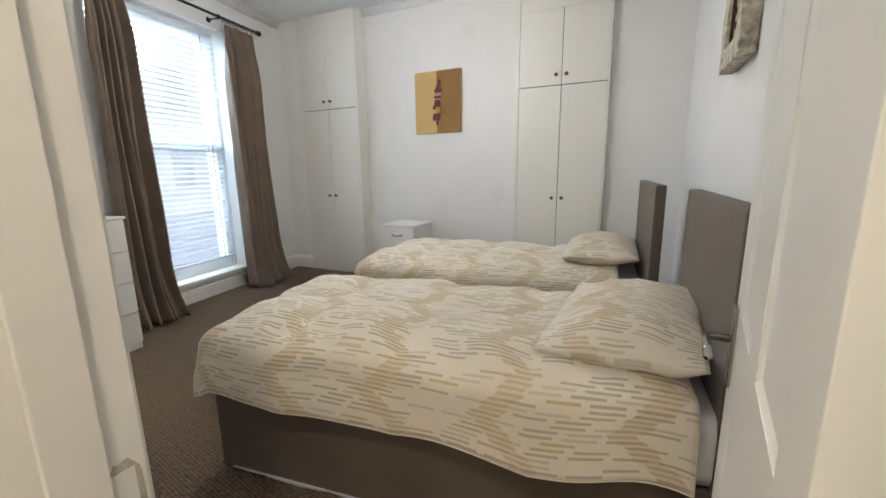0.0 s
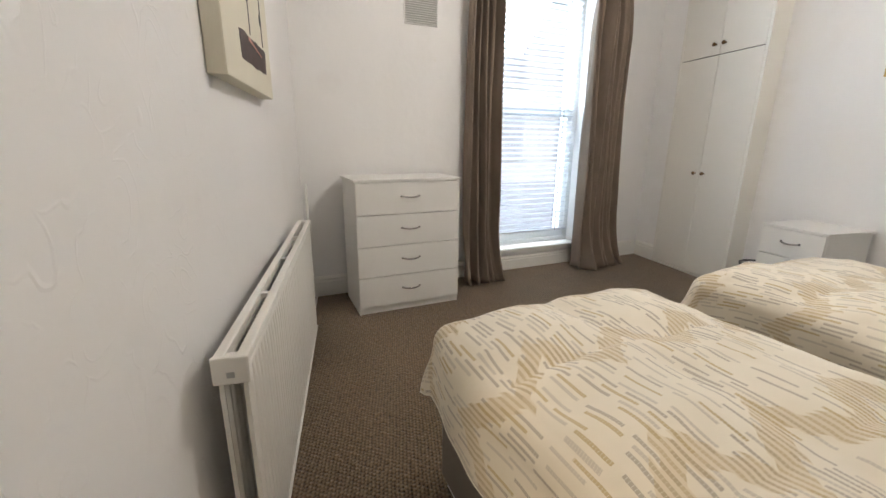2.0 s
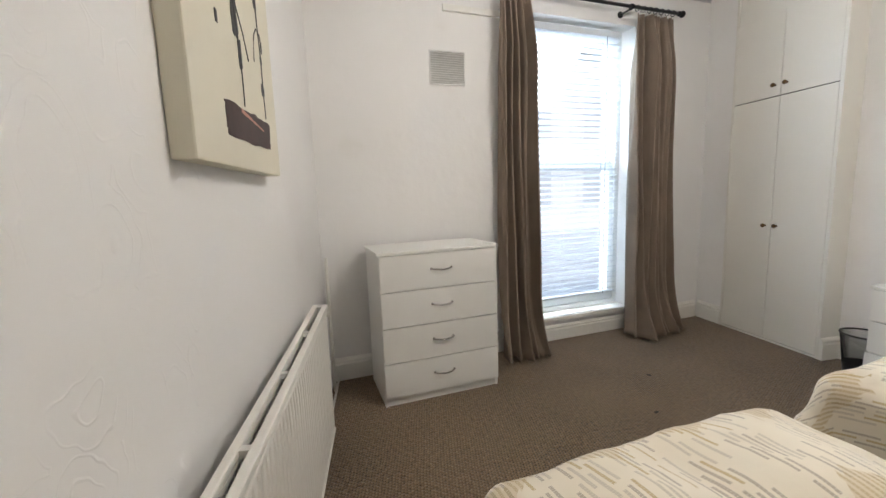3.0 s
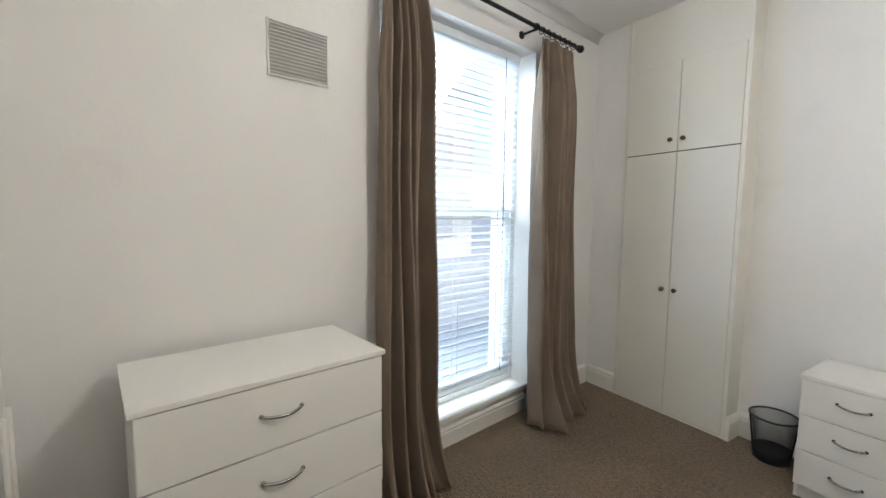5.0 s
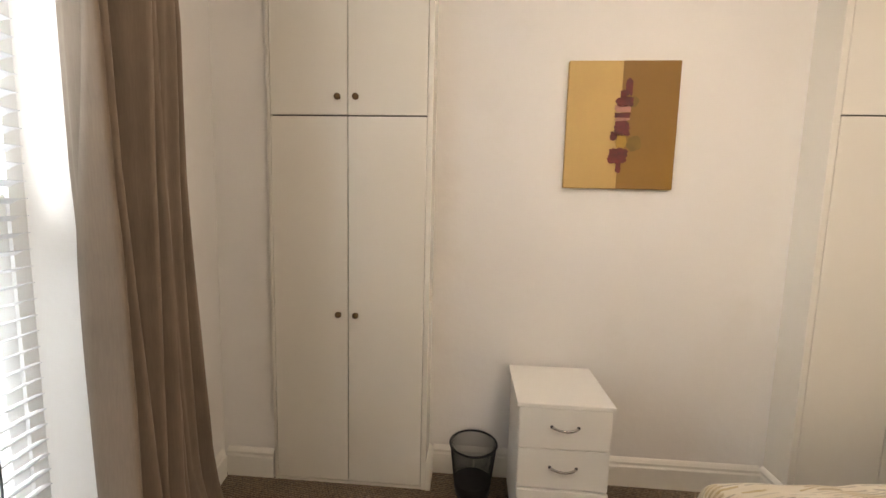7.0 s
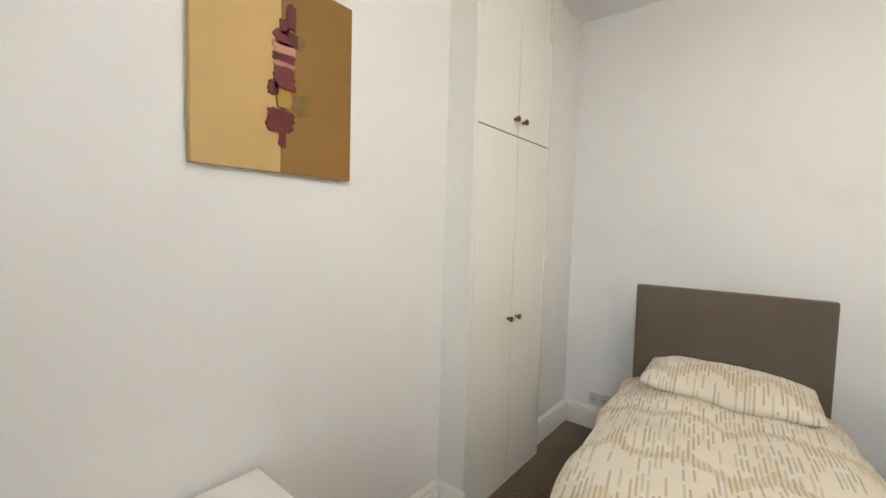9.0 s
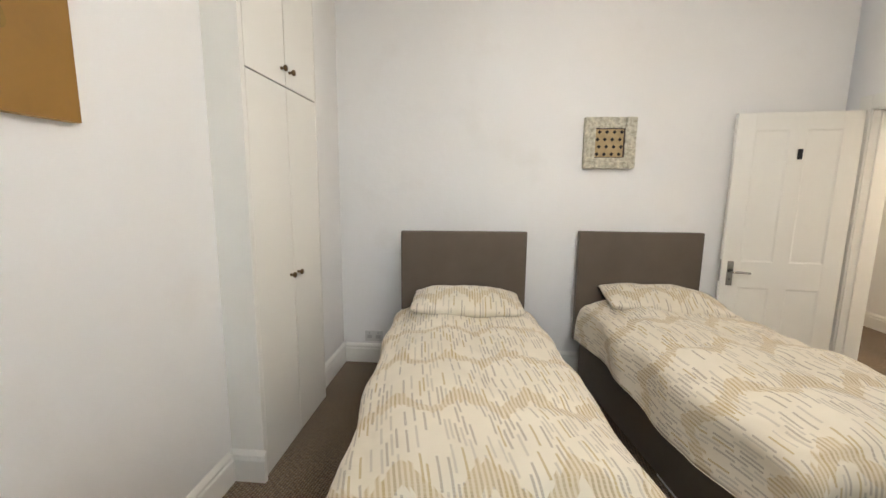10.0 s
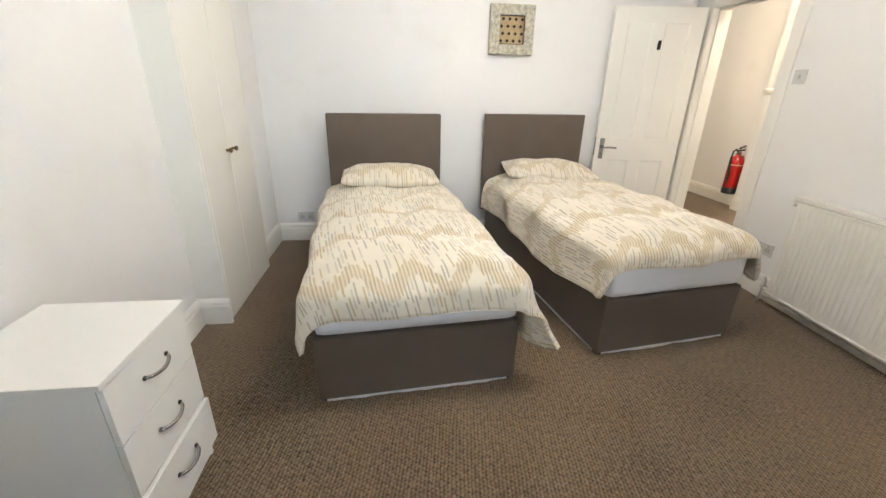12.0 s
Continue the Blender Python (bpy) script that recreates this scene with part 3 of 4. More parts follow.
# ---- beds ----
def bed(head, foot, width, hb_y0, hb_y1, hb_front, hb_turn, label):
    """A divan on castors with its mattress and a headboard that stands parallel to the wall. Local x runs from head to foot."""
    yaw = math.degrees(math.atan2(foot[1] - head[1], foot[0] - head[0]))
    length = math.dist(head, foot)
    m = pose(head[0], head[1], 0, 0, 0, yaw)
    b = thing("divan_bed", m, label, "bed", "single beds")
    hw = width / 2
    bm = boxed(0, -hw, 0.022, length, hw, 0.345, 0.012)
    base = part("base", bm, DIVAN, b, "brown fabric divan base")
    bm = bmesh.new()

    def sag(i, j, wide):
        n = noise.noise(Vector((i * wide * 5, head[1], 0.0))) + 0.5 * noise.noise(Vector((i * wide * 16, head[1], 4.0)))
        return (0.004 * n, (i - 0.5) * wide, 0.026 - (0.015 + 0.007 * n + 0.006 * math.sin(math.pi * i)) * j)

    for x, y, turn, wide in ((length - 0.006, 0.0, 0, 2 * hw - 0.07), (length - 0.50, hw - 0.006, 90, 0.90), (length - 0.40, -hw + 0.006, 90, 0.70)):
        verts = len(bm.verts)
        sheet(bm, 60, 2, lambda i, j: sag(i, j, wide))
        bm.verts.ensure_lookup_table()
        bmesh.ops.transform(bm, matrix=pose(x, y, 0, 0, 0, turn), verts=bm.verts[verts:])
    thicken(part("hem", bm, SHEET, base, "white under-lining showing below the base", True), 0.003, 0.0)
    for x in (0.10, length - 0.025):
        for y in (-hw + 0.03, hw - 0.03):
            bm = lathe(bmesh.new(), [(0.009, -0.012), (0.012, -0.006), (0.012, 0.006), (0.009, 0.012)], 16, pose(x, y, 0.012, 90, 0, 0))
            box(bm, x - 0.008, y - 0.016, 0.012, x + 0.008, y + 0.016, 0.04)
            part("castor", bm, RUBBER, b, "black castor")
    part("mattress", boxed(0.0, -hw + 0.004, 0.347, length, hw - 0.004, 0.565, 0.045), SHEET, b, "white sheeted mattress", True)
    hbm = m.inverted() @ pose(hb_front, (hb_y0 + hb_y1) / 2, 0, 0, 0, hb_turn)
    half = (hb_y1 - hb_y0) / 2
    hb = part("headboard", boxed(0, -half, 0.30, 0.055, half, 1.142, 0.010, hbm), DIVAN, b, "plain brown upholstered headboard")
    for y in (-half + 0.18, half - 0.18):
        part("strut", boxed(0.056, y - 0.025, 0.03, 0.066, y + 0.025, 0.75, 0.002, hbm), DARK, hb)
    return m, length


def fold(o, r=0.075, flare=0.10):
    if o <= 0:
        return 0.0, 0.0
    a = o / r
    if a < math.pi / 2:
        return r * math.sin(a), r * (1 - math.cos(a))
    rest = o - r * math.pi / 2
    return r + rest * flare, r + rest * math.sqrt(1 - min(flare, 0.95) ** 2)


def duvet(m, ztop, s0, s1, foot_edge, hw, over_l, over_r, skew, seed, label, droop=0.0, tip=0.0):
    """A quilt laid over the mattress: it bends down over both sides and the foot, with its corners hanging lowest."""
    def place(i, j):
        s = s0 + (s1 - s0) * i
        t = -(hw + over_r) + (2 * hw + over_r + over_l) * j
        t += skew * i ** 3
        n1 = noise.noise(Vector((s * 2.3, t * 2.3, seed)))
        n2 = noise.noise(Vector((s * 7.0, t * 7.0, seed + 5)))
        n3 = noise.noise(Vector((s * 1.1, t * 1.1, seed + 9)))
        hem = (1 + 0.10 * n3 + 0.10 * n1) * (1 - 0.08 * max(0.0, (s - foot_edge) / (s1 - foot_edge)) ** 2 * min(1.0, max(0.0, abs(t) - hw) / 0.30) ** 2)
        at_corner = min(1.0, max(0.0, (s - foot_edge) / (s1 - foot_edge))) * min(1.0, max(0.0, abs(t) - hw) / 0.25)
        hem *= 1 + droop * at_corner * (1.0 if t < 0 else 0.05)
        os_, ot = max(0.0, s - foot_edge) * hem, max(0.0, abs(t) - hw) * hem
        far = math.hypot(os_, ot)
        corner = min(1.0, min(os_, ot) / 0.16)
        out, drop = fold(far, 0.085, 0.09 + 0.10 * n1 + (0.08 + (tip * at_corner if t > 0 else 0.0)) * corner)
        out_s, out_t = (out * os_ / far, out * ot / far) if far > 0 else (0.0, 0.0)
        flat_t = min(1.0, abs(t) / hw)
        crown = 0.040 * (1 - flat_t ** 4) * min(1.0, max(0.0, (foot_edge + 0.03 - s) / 0.25)) ** 0.5
        quilt = 0.034 * abs(math.sin(math.pi * (s - s0) / 0.44)) ** 0.5 * abs(math.sin(math.pi * (t + hw) / 0.46)) ** 0.5
        crease = -abs(noise.noise(Vector((s * 4.2 + t, t * 5.1 - s, seed + 20)))) ** 0.5
        on_top = 1.0 if os_ + ot < 0.02 else 0.35
        z = ztop + crown + on_top * (quilt + 0.024 * n1 + 0.015 * n2 + 0.012 * crease) - drop
        ripple = 0.018 * math.sin(9 * s + 3 * n3 + seed) * min(1.0, ot / 0.15)
        side = math.copysign(1, t)
        x = min(s, foot_edge) + out_s + 0.014 * math.sin(11 * t + seed) * min(1.0, os_ / 0.12)
        y = side * (min(abs(t), hw) + out_t + ripple + 0.008 * n2 * min(1.0, ot / 0.1))
        return (x, y, z)

    bm = sheet(bmesh.new(), 110, 84, place, lambda i, j: ((s1 - s0) * i, (2 * hw + over_r + over_l) * j))
    bmesh.ops.recalc_face_normals(bm, faces=bm.faces)
    d = thing("duvet", m, label, "duvet", "bed linen")
    thicken(part("cover", bm, BEDDING, d, "", True), 0.022, -1.0)
    edges = ([(k / 110, 0.0) for k in range(0, 111, 2)], [(k / 110, 1.0) for k in range(0, 111, 2)], [(1.0, k / 84) for k in range(0, 85, 2)], [(0.0, k / 84) for k in range(0, 85, 2)])
    for line in edges:
        part("hem_seam", tube(bmesh.new(), [place(*q) for q in line], 0.0018, 6), CREAM_CLOTH, d, "cream stitched hem", True)
    return d


def pillow(m, a, b, height, seed, label):
    """A plump case with a pinched flat seam all round. Local x and y half-lengths a and b."""
    bm = bmesh.new()
    layer = bm.loops.layers.uv.new("UVMap")
    for sign in (1, -1):
        rows = []
        for i in range(33):
            row = []
            for j in range(41):
                u, v = i / 16 - 1, j / 20 - 1
                k = max(0.0, (1 - abs(u) ** 2.3) * (1 - abs(v) ** 2.8))
                n = noise.noise(Vector((u * 2.2, v * 2.2, seed)))
                n2 = noise.noise(Vector((u * 6, v * 6, seed + 3)))
                pinch = 1 - 0.10 * (1 - abs(v) ** 2) * abs(u) ** 3
                pinch2 = 1 - 0.08 * (1 - abs(u) ** 2) * abs(v) ** 3
                z = sign * (0.003 + height * 0.5 * k ** 0.88 * (1 + 0.20 * n + 0.07 * n2)) + height * 0.5
                if sign < 0:
                    z = height * 0.5 - 0.003 - (height * 0.42) * k ** 0.4
                z += 0.016 * n * (1 - k)
                row.append(bm.verts.new((u * a * pinch2, v * b * pinch, z)))
            rows.append(row)
        for i in range(32):
            for j in range(40):
                q = (rows[i][j], rows[i + 1][j], rows[i + 1][j + 1], rows[i][j + 1])
                f = bm.faces.new(q if sign > 0 else tuple(reversed(q)))
                for loop in f.loops:
                    loop[layer].uv = (loop.vert.co.x + 3, loop.vert.co.y + 2)
    bmesh.ops.remove_doubles(bm, verts=bm.verts, dist=0.0062)
    ob = mesh_object("pillow", bm, BEDDING, True)
    ob.matrix_basis = m
    return tagged(ob, label, "pillow", "bed linen")


m1, l1 = bed((0.535, 3.355), (-1.315, 3.186), 0.925, 2.900, 3.812, 0.546, 5.0, "single divan bed, brown base and headboard, pulled off the wall")
duvet(m1, 0.603, 0.14, l1 + 0.180, l1 - 0.03, 0.415, 0.34, 0.36, 0.15, 3.0, "cream duvet with grey dashes and ochre zigzag bands", 0.30, 0.30)
pillow(pose(0.30, 3.325, 0.618, 1, -2, 3), 0.225, 0.360, 0.172, 1.0, "plump cream dashed pillow against a brown headboard")
m2, l2 = bed((0.725, 2.040), (-1.075, 1.795), 0.875, 1.600, 2.508, 0.722, 2.5, "single divan bed, brown base and headboard, beside the door")
duvet(m2, 0.632, 0.10, l2 + 0.120, l2 - 0.045, 0.410, 0.30, 0.32, 0.0, 8.0, "cream duvet with grey dashes and ochre zigzag bands, slightly askew")
pillow(pose(0.50, 1.985, 0.622, 2, -4, -4), 0.240, 0.380, 0.165, 6.0, "flattened cream dashed pillow on a single bed")


# ---- curtains, pole, blind ----
def curtain(u0, u1, off, seed, folds, spread, label):
    """A pleated curtain that hangs from the pole to the carpet and breaks on it. Made in the window wall's frame."""
    top = 2.665

    def place(i, j):
        v = i
        z = top * (1 - j) + 0.012 * j
        w = noise.noise(Vector((v * 3, z * 0.6, seed)))
        gather = 0.80 + 0.20 * min(1.0, (top - z) / 0.5) - 0.06 * math.exp(-((z - 1.3) / 0.5) ** 2) + 0.10 * max(0.0, 1 - z / 0.9)
        ph = 2 * math.pi * folds * (v + 0.07 * noise.noise(Vector((v * 3.7, seed * 3, z * 0.30))) + 0.02 * w)
        depth = (0.016 + 0.044 * min(1.0, (top - z) / 0.35)) * (1 + 1.1 * noise.noise(Vector((v * 4, seed, z * 0.5))))
        wave = math.copysign(abs(math.sin(ph)) ** 0.75, math.sin(ph)) + 0.25 * math.sin(2.3 * ph + seed) + 0.45 * noise.noise(Vector((v * 11, z * 0.6, seed + 4)))
        mid = (u0 + u1) / 2
        u = mid + (v - 0.5) * (u1 - u0) * gather + 0.02 * w * (top - z) / 2 + 0.004 * math.cos(ph)
        low = max(0.0, 1 - z / 0.55)
        o = off + depth * wave + 0.05 * max(0.0, 1 - z / 1.6) + spread * low ** 2 * (0.6 + 0.5 * math.sin(ph * 0.5 + seed)) * 0.6
        u += low ** 2 * spread * (v - 0.5) * 0.25
        zz = z + 0.030 * low * max(0.0, math.sin(ph + 0.7)) + 0.02 * low * noise.noise(Vector((v * 7, seed, 1.0))) ** 2
        return (max(o, 0.02), u, zz)

    bm = sheet(bmesh.new(), 220, 64, place)
    c = thing("curtain", WEST, label, "curtain", "window curtains")
    cloth = part("cloth", bm, CURTAIN, c, "", True)
    thicken(cloth, 0.005)
    bm = bmesh.new()
    for k in range(int(folds)):
        u = u0 + (u1 - u0) * (0.10 + 0.80 * (k + 0.5) / int(folds))
        tube(bm, [(off, u, 2.63), (off + 0.012, u, 2.675), (off, u, 2.69)], 0.0022, 6)
    tagged(part("hooks", bm, CHROME, c, "small curtain hooks"), kind="stuff")
    return c


curtain(0.098, 0.398, 0.110, 2.0, 4.7, 0.26, "floor-length taupe pleated curtain drawn to the side")
curtain(1.310, 1.785, 0.125, 5.0, 7.0, 0.28, "floor-length taupe pleated curtain breaking on the carpet")

pole = thing("curtain_pole", WEST, "black metal curtain pole with ball finials", "curtain pole")
part("rod", tube(bmesh.new(), [(0.125, -0.16, 2.715), (0.125, 1.80, 2.715)], 0.013, 14), BLACK_METAL, pole, "", True)
for y, way in ((1.80, 1), (-0.16, -1)):
    bm = lathe(bmesh.new(), [(0.013, -0.01), (0.020, 0), (0.020, 0.008), (0.012, 0.014), (0.022, 0.026), (0.028, 0.040), (0.022, 0.056), (0.008, 0.066)], 18, pose(0.125, y, 2.715, -90 * way, 0, 0))
    part("finial", bm, BLACK_METAL, pole, "turned black finial", True)
for y in (0.02, 1.30):
    bm = tube(bmesh.new(), [(0.0, y, 2.70), (0.10, y, 2.70), (0.125, y, 2.695)], 0.008, 8)
    lathe(bm, [(0.026, 0), (0.026, 0.006), (0.012, 0.012)], 16, pose(0, y, 2.70, 0, 90, 0))
    lathe(bm, [(0.020, -0.012), (0.021, 0), (0.020, 0.012)], 16, pose(0.125, y, 2.715, 90, 0, 0))
    part("bracket", bm, BLACK_METAL, pole)
ring = bmesh.new()
n = 20
loop_pts = [(0.125 + 0.022 * math.cos(2 * math.pi * k / n), 0.0, 0.022 * math.sin(2 * math.pi * k / n)) for k in range(n + 1)]
tube(ring, loop_pts, 0.003, 6)
RING = bpy.data.meshes.new("ring")
ring.to_mesh(RING)
ring.free()
RING.materials.append(BLACK_METAL)
for k in range(7):
    for a, b in ((0.13, 0.37), (1.36, 1.74)):
        r = new("ring", RING)
        r.parent = pole
        r.location = (0, a + (b - a) * k / 6, 2.708)

blind = thing("venetian_blind", WEST, "white venetian blind, lowered with slats half open", "blind")
B0, B1, BX = WIN_L + 0.055, WIN_R - 0.075, -0.105
part("headrail", boxed(BX - 0.028, B0, 2.555, BX + 0.028, B1, 2.605, 0.004), SLAT, blind)
part("bottom_rail", boxed(BX - 0.025, B0, 0.335, BX + 0.025, B1, 0.350, 0.003), SLAT, blind)
sl = bmesh.new()
across = [(-0.025, -0.0022), (-0.012, 0.0012), (0.0, 0.0022), (0.012, 0.0012), (0.025, -0.0022)]
upper = [[sl.verts.new((x, y, z + 0.001)) for x, z in across] for y in (B0, B1)]
lower = [[sl.verts.new((x, y, z - 0.001)) for x, z in across] for y in (B0, B1)]
for k in range(4):
    sl.faces.new((upper[0][k], upper[0][k + 1], upper[1][k + 1], upper[1][k]))
    sl.faces.new((lower[0][k + 1], lower[0][k], lower[1][k], lower[1][k + 1]))
for k in (0, 4):
    sl.faces.new((upper[0][k], upper[1][k], lower[1][k], lower[0][k]))
bmesh.ops.recalc_face_normals(sl, faces=sl.faces)
SLAT_MESH = bpy.data.meshes.new("slat")
sl.to_mesh(SLAT_MESH)
sl.free()
SLAT_MESH.materials.append(SLAT)
count = 45
for k in range(count):
    o = new("slat", SLAT_MESH)
    o.parent = blind
    o.matrix_basis = pose(BX, 0, 0.375 + k * (2.535 - 0.375) / (count - 1), 0, -20 + 2.0 * random.uniform(-1, 1), 0)
# the right cord has its backlit shade in its colour; the others are slat white
for y in (B0 + 0.09, (B0 + B1) / 2, B1 - 0.15):
    bm = bmesh.new()
    for x in (BX - 0.026, BX + 0.026):
        tube(bm, [(x, y, 0.34), (x, y, 2.56)], 0.0030 if y > 1.2 else 0.0012, 6)
    part("ladder_cord", bm, CORD if y > 1.2 else SLAT, blind, "thin ladder cord")


# ---- door ----
def door_leaf():
    """A four-panelled leaf, hinged at its origin. Local x runs from hinge to free edge, local -y is the face seen in the room."""
    w, h, t = 0.740, 1.970, 0.038
    yaw = math.degrees(math.atan2(0.725, 0.095))
    d = tagged(new("door_1"), "white four-panelled door, standing open against the wall", "door", "", "structure")
    d.matrix_basis = pose(0.662, 0.738, 0.012, 0, 0, yaw)
    bm = bmesh.new()
    st, mid = 0.115, 0.10
    for x0, x1 in ((0, st), (w - st, w)):
        box(bm, x0, 0, 0, x1, t, h, 0.002)
    for z0, z1 in ((0, 0.21), (0.745, 0.935), (h - 0.115, h)):
        box(bm, st, 0, z0, w - st, t, z1)
    for z0, z1 in ((0.21, 0.745), (0.935, h - 0.115)):
        box(bm, (w - mid) / 2, 0, z0, (w + mid) / 2, t, z1)
    part("leaf", bm, GLOSS, d)
    for x0, x1 in ((st, (w - mid) / 2), ((w + mid) / 2, w - st)):
        for z0, z1 in ((0.21, 0.745), (0.935, h - 0.115)):
            bm = boxed(x0, 0.006, z0, x1, t - 0.006, z1)
            e = 0.014
            for face, deep in ((0.001, 0.0065), (t - 0.001, t - 0.0065)):
                outer = [bm.verts.new((x, face, z)) for x, z in ((x0, z0), (x1, z0), (x1, z1), (x0, z1))]
                bead = [bm.verts.new((x, face + (deep - face) * 0.35, z)) for x, z in ((x0 + e * 0.3, z0 + e * 0.3), (x1 - e * 0.3, z0 + e * 0.3), (x1 - e * 0.3, z1 - e * 0.3), (x0 + e * 0.3, z1 - e * 0.3))]
                inner = [bm.verts.new((x, deep, z)) for x, z in ((x0 + e, z0 + e), (x1 - e, z0 + e), (x1 - e, z1 - e), (x0 + e, z1 - e))]
                for k in range(4):
                    bm.faces.new((outer[k], outer[(k + 1) % 4], bead[(k + 1) % 4], bead[k]))
                    bm.faces.new((bead[k], bead[(k + 1) % 4], inner[(k + 1) % 4], inner[k]))
            bmesh.ops.recalc_face_normals(bm, faces=bm.faces)
            part("panel", bm, GLOSS, d)
    for face, way in ((0.0, -1), (t, 1)):
        hx, hz = w - 0.055, 0.860
        bm = bmesh.new()
        box(bm, hx - 0.020, min(face, face + way * 0.008), hz - 0.105, hx + 0.020, max(face, face + way * 0.008), hz + 0.075, 0.003)
        plate = part("handle", bm, CHROME, d, "brushed chrome lever handle on a plate")
        bm = tube(bmesh.new(), [(hx, face + way * 0.008, hz), (hx, face + way * 0.045, hz), (hx - 0.012, face + way * 0.052, hz), (hx - 0.05, face + way * 0.052, hz + 0.002), (hx - 0.115, face + way * 0.048, hz - 0.004)], 0.0085, 10)
        part("lever", bm, CHROME, plate, "", True)
        part("keyhole", lathe(bmesh.new(), [(0.007, 0), (0.007, 0.002)], 12, pose(hx, face + way * 0.008, hz - 0.06, 90 * -way * -1, 0, 0)), DARK, plate)
    part("latch_plate", boxed(w, 0.008, 0.78, w + 0.002, t - 0.008, 0.94), CHROME, d, "steel latch plate in the door edge")
    part("hook", boxed(w * 0.45, t, 1.655, w * 0.45 + 0.026, t + 0.012, 1.725, 0.003), BLACK_METAL, d, "small dark coat hook on the door")
    for z in (0.22, 1.68):
        part("hinge", tube(bmesh.new(), [(-0.006, -0.006, z), (-0.006, -0.006, z + 0.09)], 0.006, 10), CHROME, d, "painted butt hinge")
    return d


door_leaf()
keep = thing("strike_plate", SOUTHM @ pose(DOOR_L, SOUTH - 0.030, 0.745), "worn brass keep in chipped white paint", "strike plate")
bm = boxed(0, -0.018, -0.07, 0.002, 0.018, 0.07, 0.001)
part("plate", bm, GLOSS, keep)
part("paint_edge", blob(bmesh.new(), 0, 0, 0.050, 0.170, 0.0012, 12.0, 0.0, 0.22, 0.5), CHIPPED, keep, "thick chipped paint round the keep").matrix_basis = pose(0.0004, 0.002, 0.0, 0, 0, 90)
part("hole", boxed(0.002, -0.008, -0.012, 0.0028, 0.008, 0.018), BRONZE, keep)
part("slot", boxed(0.002, -0.005, -0.055, 0.0028, 0.004, -0.035), DARK, keep)


# ---- radiator with valve and pipes ----
rad = thing("radiator", SOUTHM @ pose(-2.235, SOUTH + 0.026, 0), "white double-panel radiator with top grille", "radiator")
RL, RZ0, RZ1 = 1.548, 0.105, 0.762
for y in (0.085, 0.036):
    def wavy(i, j, y=y):
        x = 0.02 + (RL - 0.04) * i
        z = RZ0 + (RZ1 - 0.03 - RZ0) * j
        edge = min(1.0, min(j, 1 - j) / 0.06)
        c = math.cos(2 * math.pi * x / 0.0335)
        return (x, y + 0.0032 * edge * max(-0.55, min(0.55, c)) / 0.55, z)
    bm = sheet(bmesh.new(), 380, 10, wavy)
    p = part("panel", bm, ENAMEL, rad, "ribbed enamel radiator panel")
    thicken(p, 0.010, 0.0)
    bm = bmesh.new()
    for z in (RZ0 + 0.005, RZ1 - 0.035):
        tube(bm, [(0.01, y, z), (RL - 0.01, y, z)], 0.011, 10)
    part("water_channel", bm, ENAMEL, rad)
bm = bmesh.new()
for y0, y1 in ((0.026, 0.050), (0.072, 0.098)):
    box(bm, 0, y0, RZ1 - 0.020, RL, y1, RZ1, 0.005)
for k in range(5):
    box(bm, 0.01 + k * (RL - 0.04) / 4, 0.048, RZ1 - 0.018, 0.03 + k * (RL - 0.04) / 4, 0.074, RZ1 - 0.003)
part("top_grille", bm, ENAMEL, rad)
for x0 in (-0.004, RL - 0.008):
    bm = boxed(x0, 0.024, RZ1 - 0.062, x0 + 0.012, 0.100, RZ1 + 0.002, 0.005)
    cap = part("end_cap", bm, ENAMEL, rad)
    part("mark", boxed(x0 + 0.0121, 0.054, RZ1 - 0.045, x0 + 0.0128, 0.070, RZ1 - 0.032), GREY_PLASTIC, cap)
bm = bmesh.new()
for k in range(54):
    x = 0.14 + k * (RL - 0.28) / 53
    box(bm, x, 0.046, RZ0 + 0.03, x + 0.002, 0.076, RZ1 - 0.04)
tagged(part("fin_pack", bm, ENAMEL, rad), kind="stuff")
for x in (0.22, RL - 0.22):
    part("bracket", boxed(x, -0.033, RZ0 + 0.05, x + 0.03, 0.030, RZ1 - 0.08), ENAMEL, rad)
bm = tube(bmesh.new(), [(RL - 0.02, 0.062, RZ0 + 0.01), (RL + 0.045, 0.062, RZ0 + 0.01), (RL + 0.05, 0.062, RZ0 - 0.01), (RL + 0.05, 0.062, 0.0)], 0.009, 10)
lathe(bm, [(0.017, 0.0), (0.019, 0.02), (0.017, 0.055), (0.012, 0.075), (0.004, 0.08)], 14, pose(RL + 0.05, 0.062, RZ0 + 0.012))
part("valve", bm, ENAMEL, rad, "white radiator valve", True)
part("pipe", tube(bmesh.new(), [(RL + 0.03, 0.045, 0.062), (-0.66, 0.045, 0.062)], 0.0075, 8), ENAMEL, rad, "white painted pipe along the skirting", True)

pipes = thing("heating_pipes", SOUTHM @ pose(-2.90, SOUTH, 0), "pair of white painted vertical pipes", "pipes")
for x, h in ((0.0, 0.90), (0.034, 0.88)):
    part("pipe", tube(bmesh.new(), [(x, 0.045, 0.0), (x, 0.045, h)], 0.0085, 10), ENAMEL, pipes, "", True)


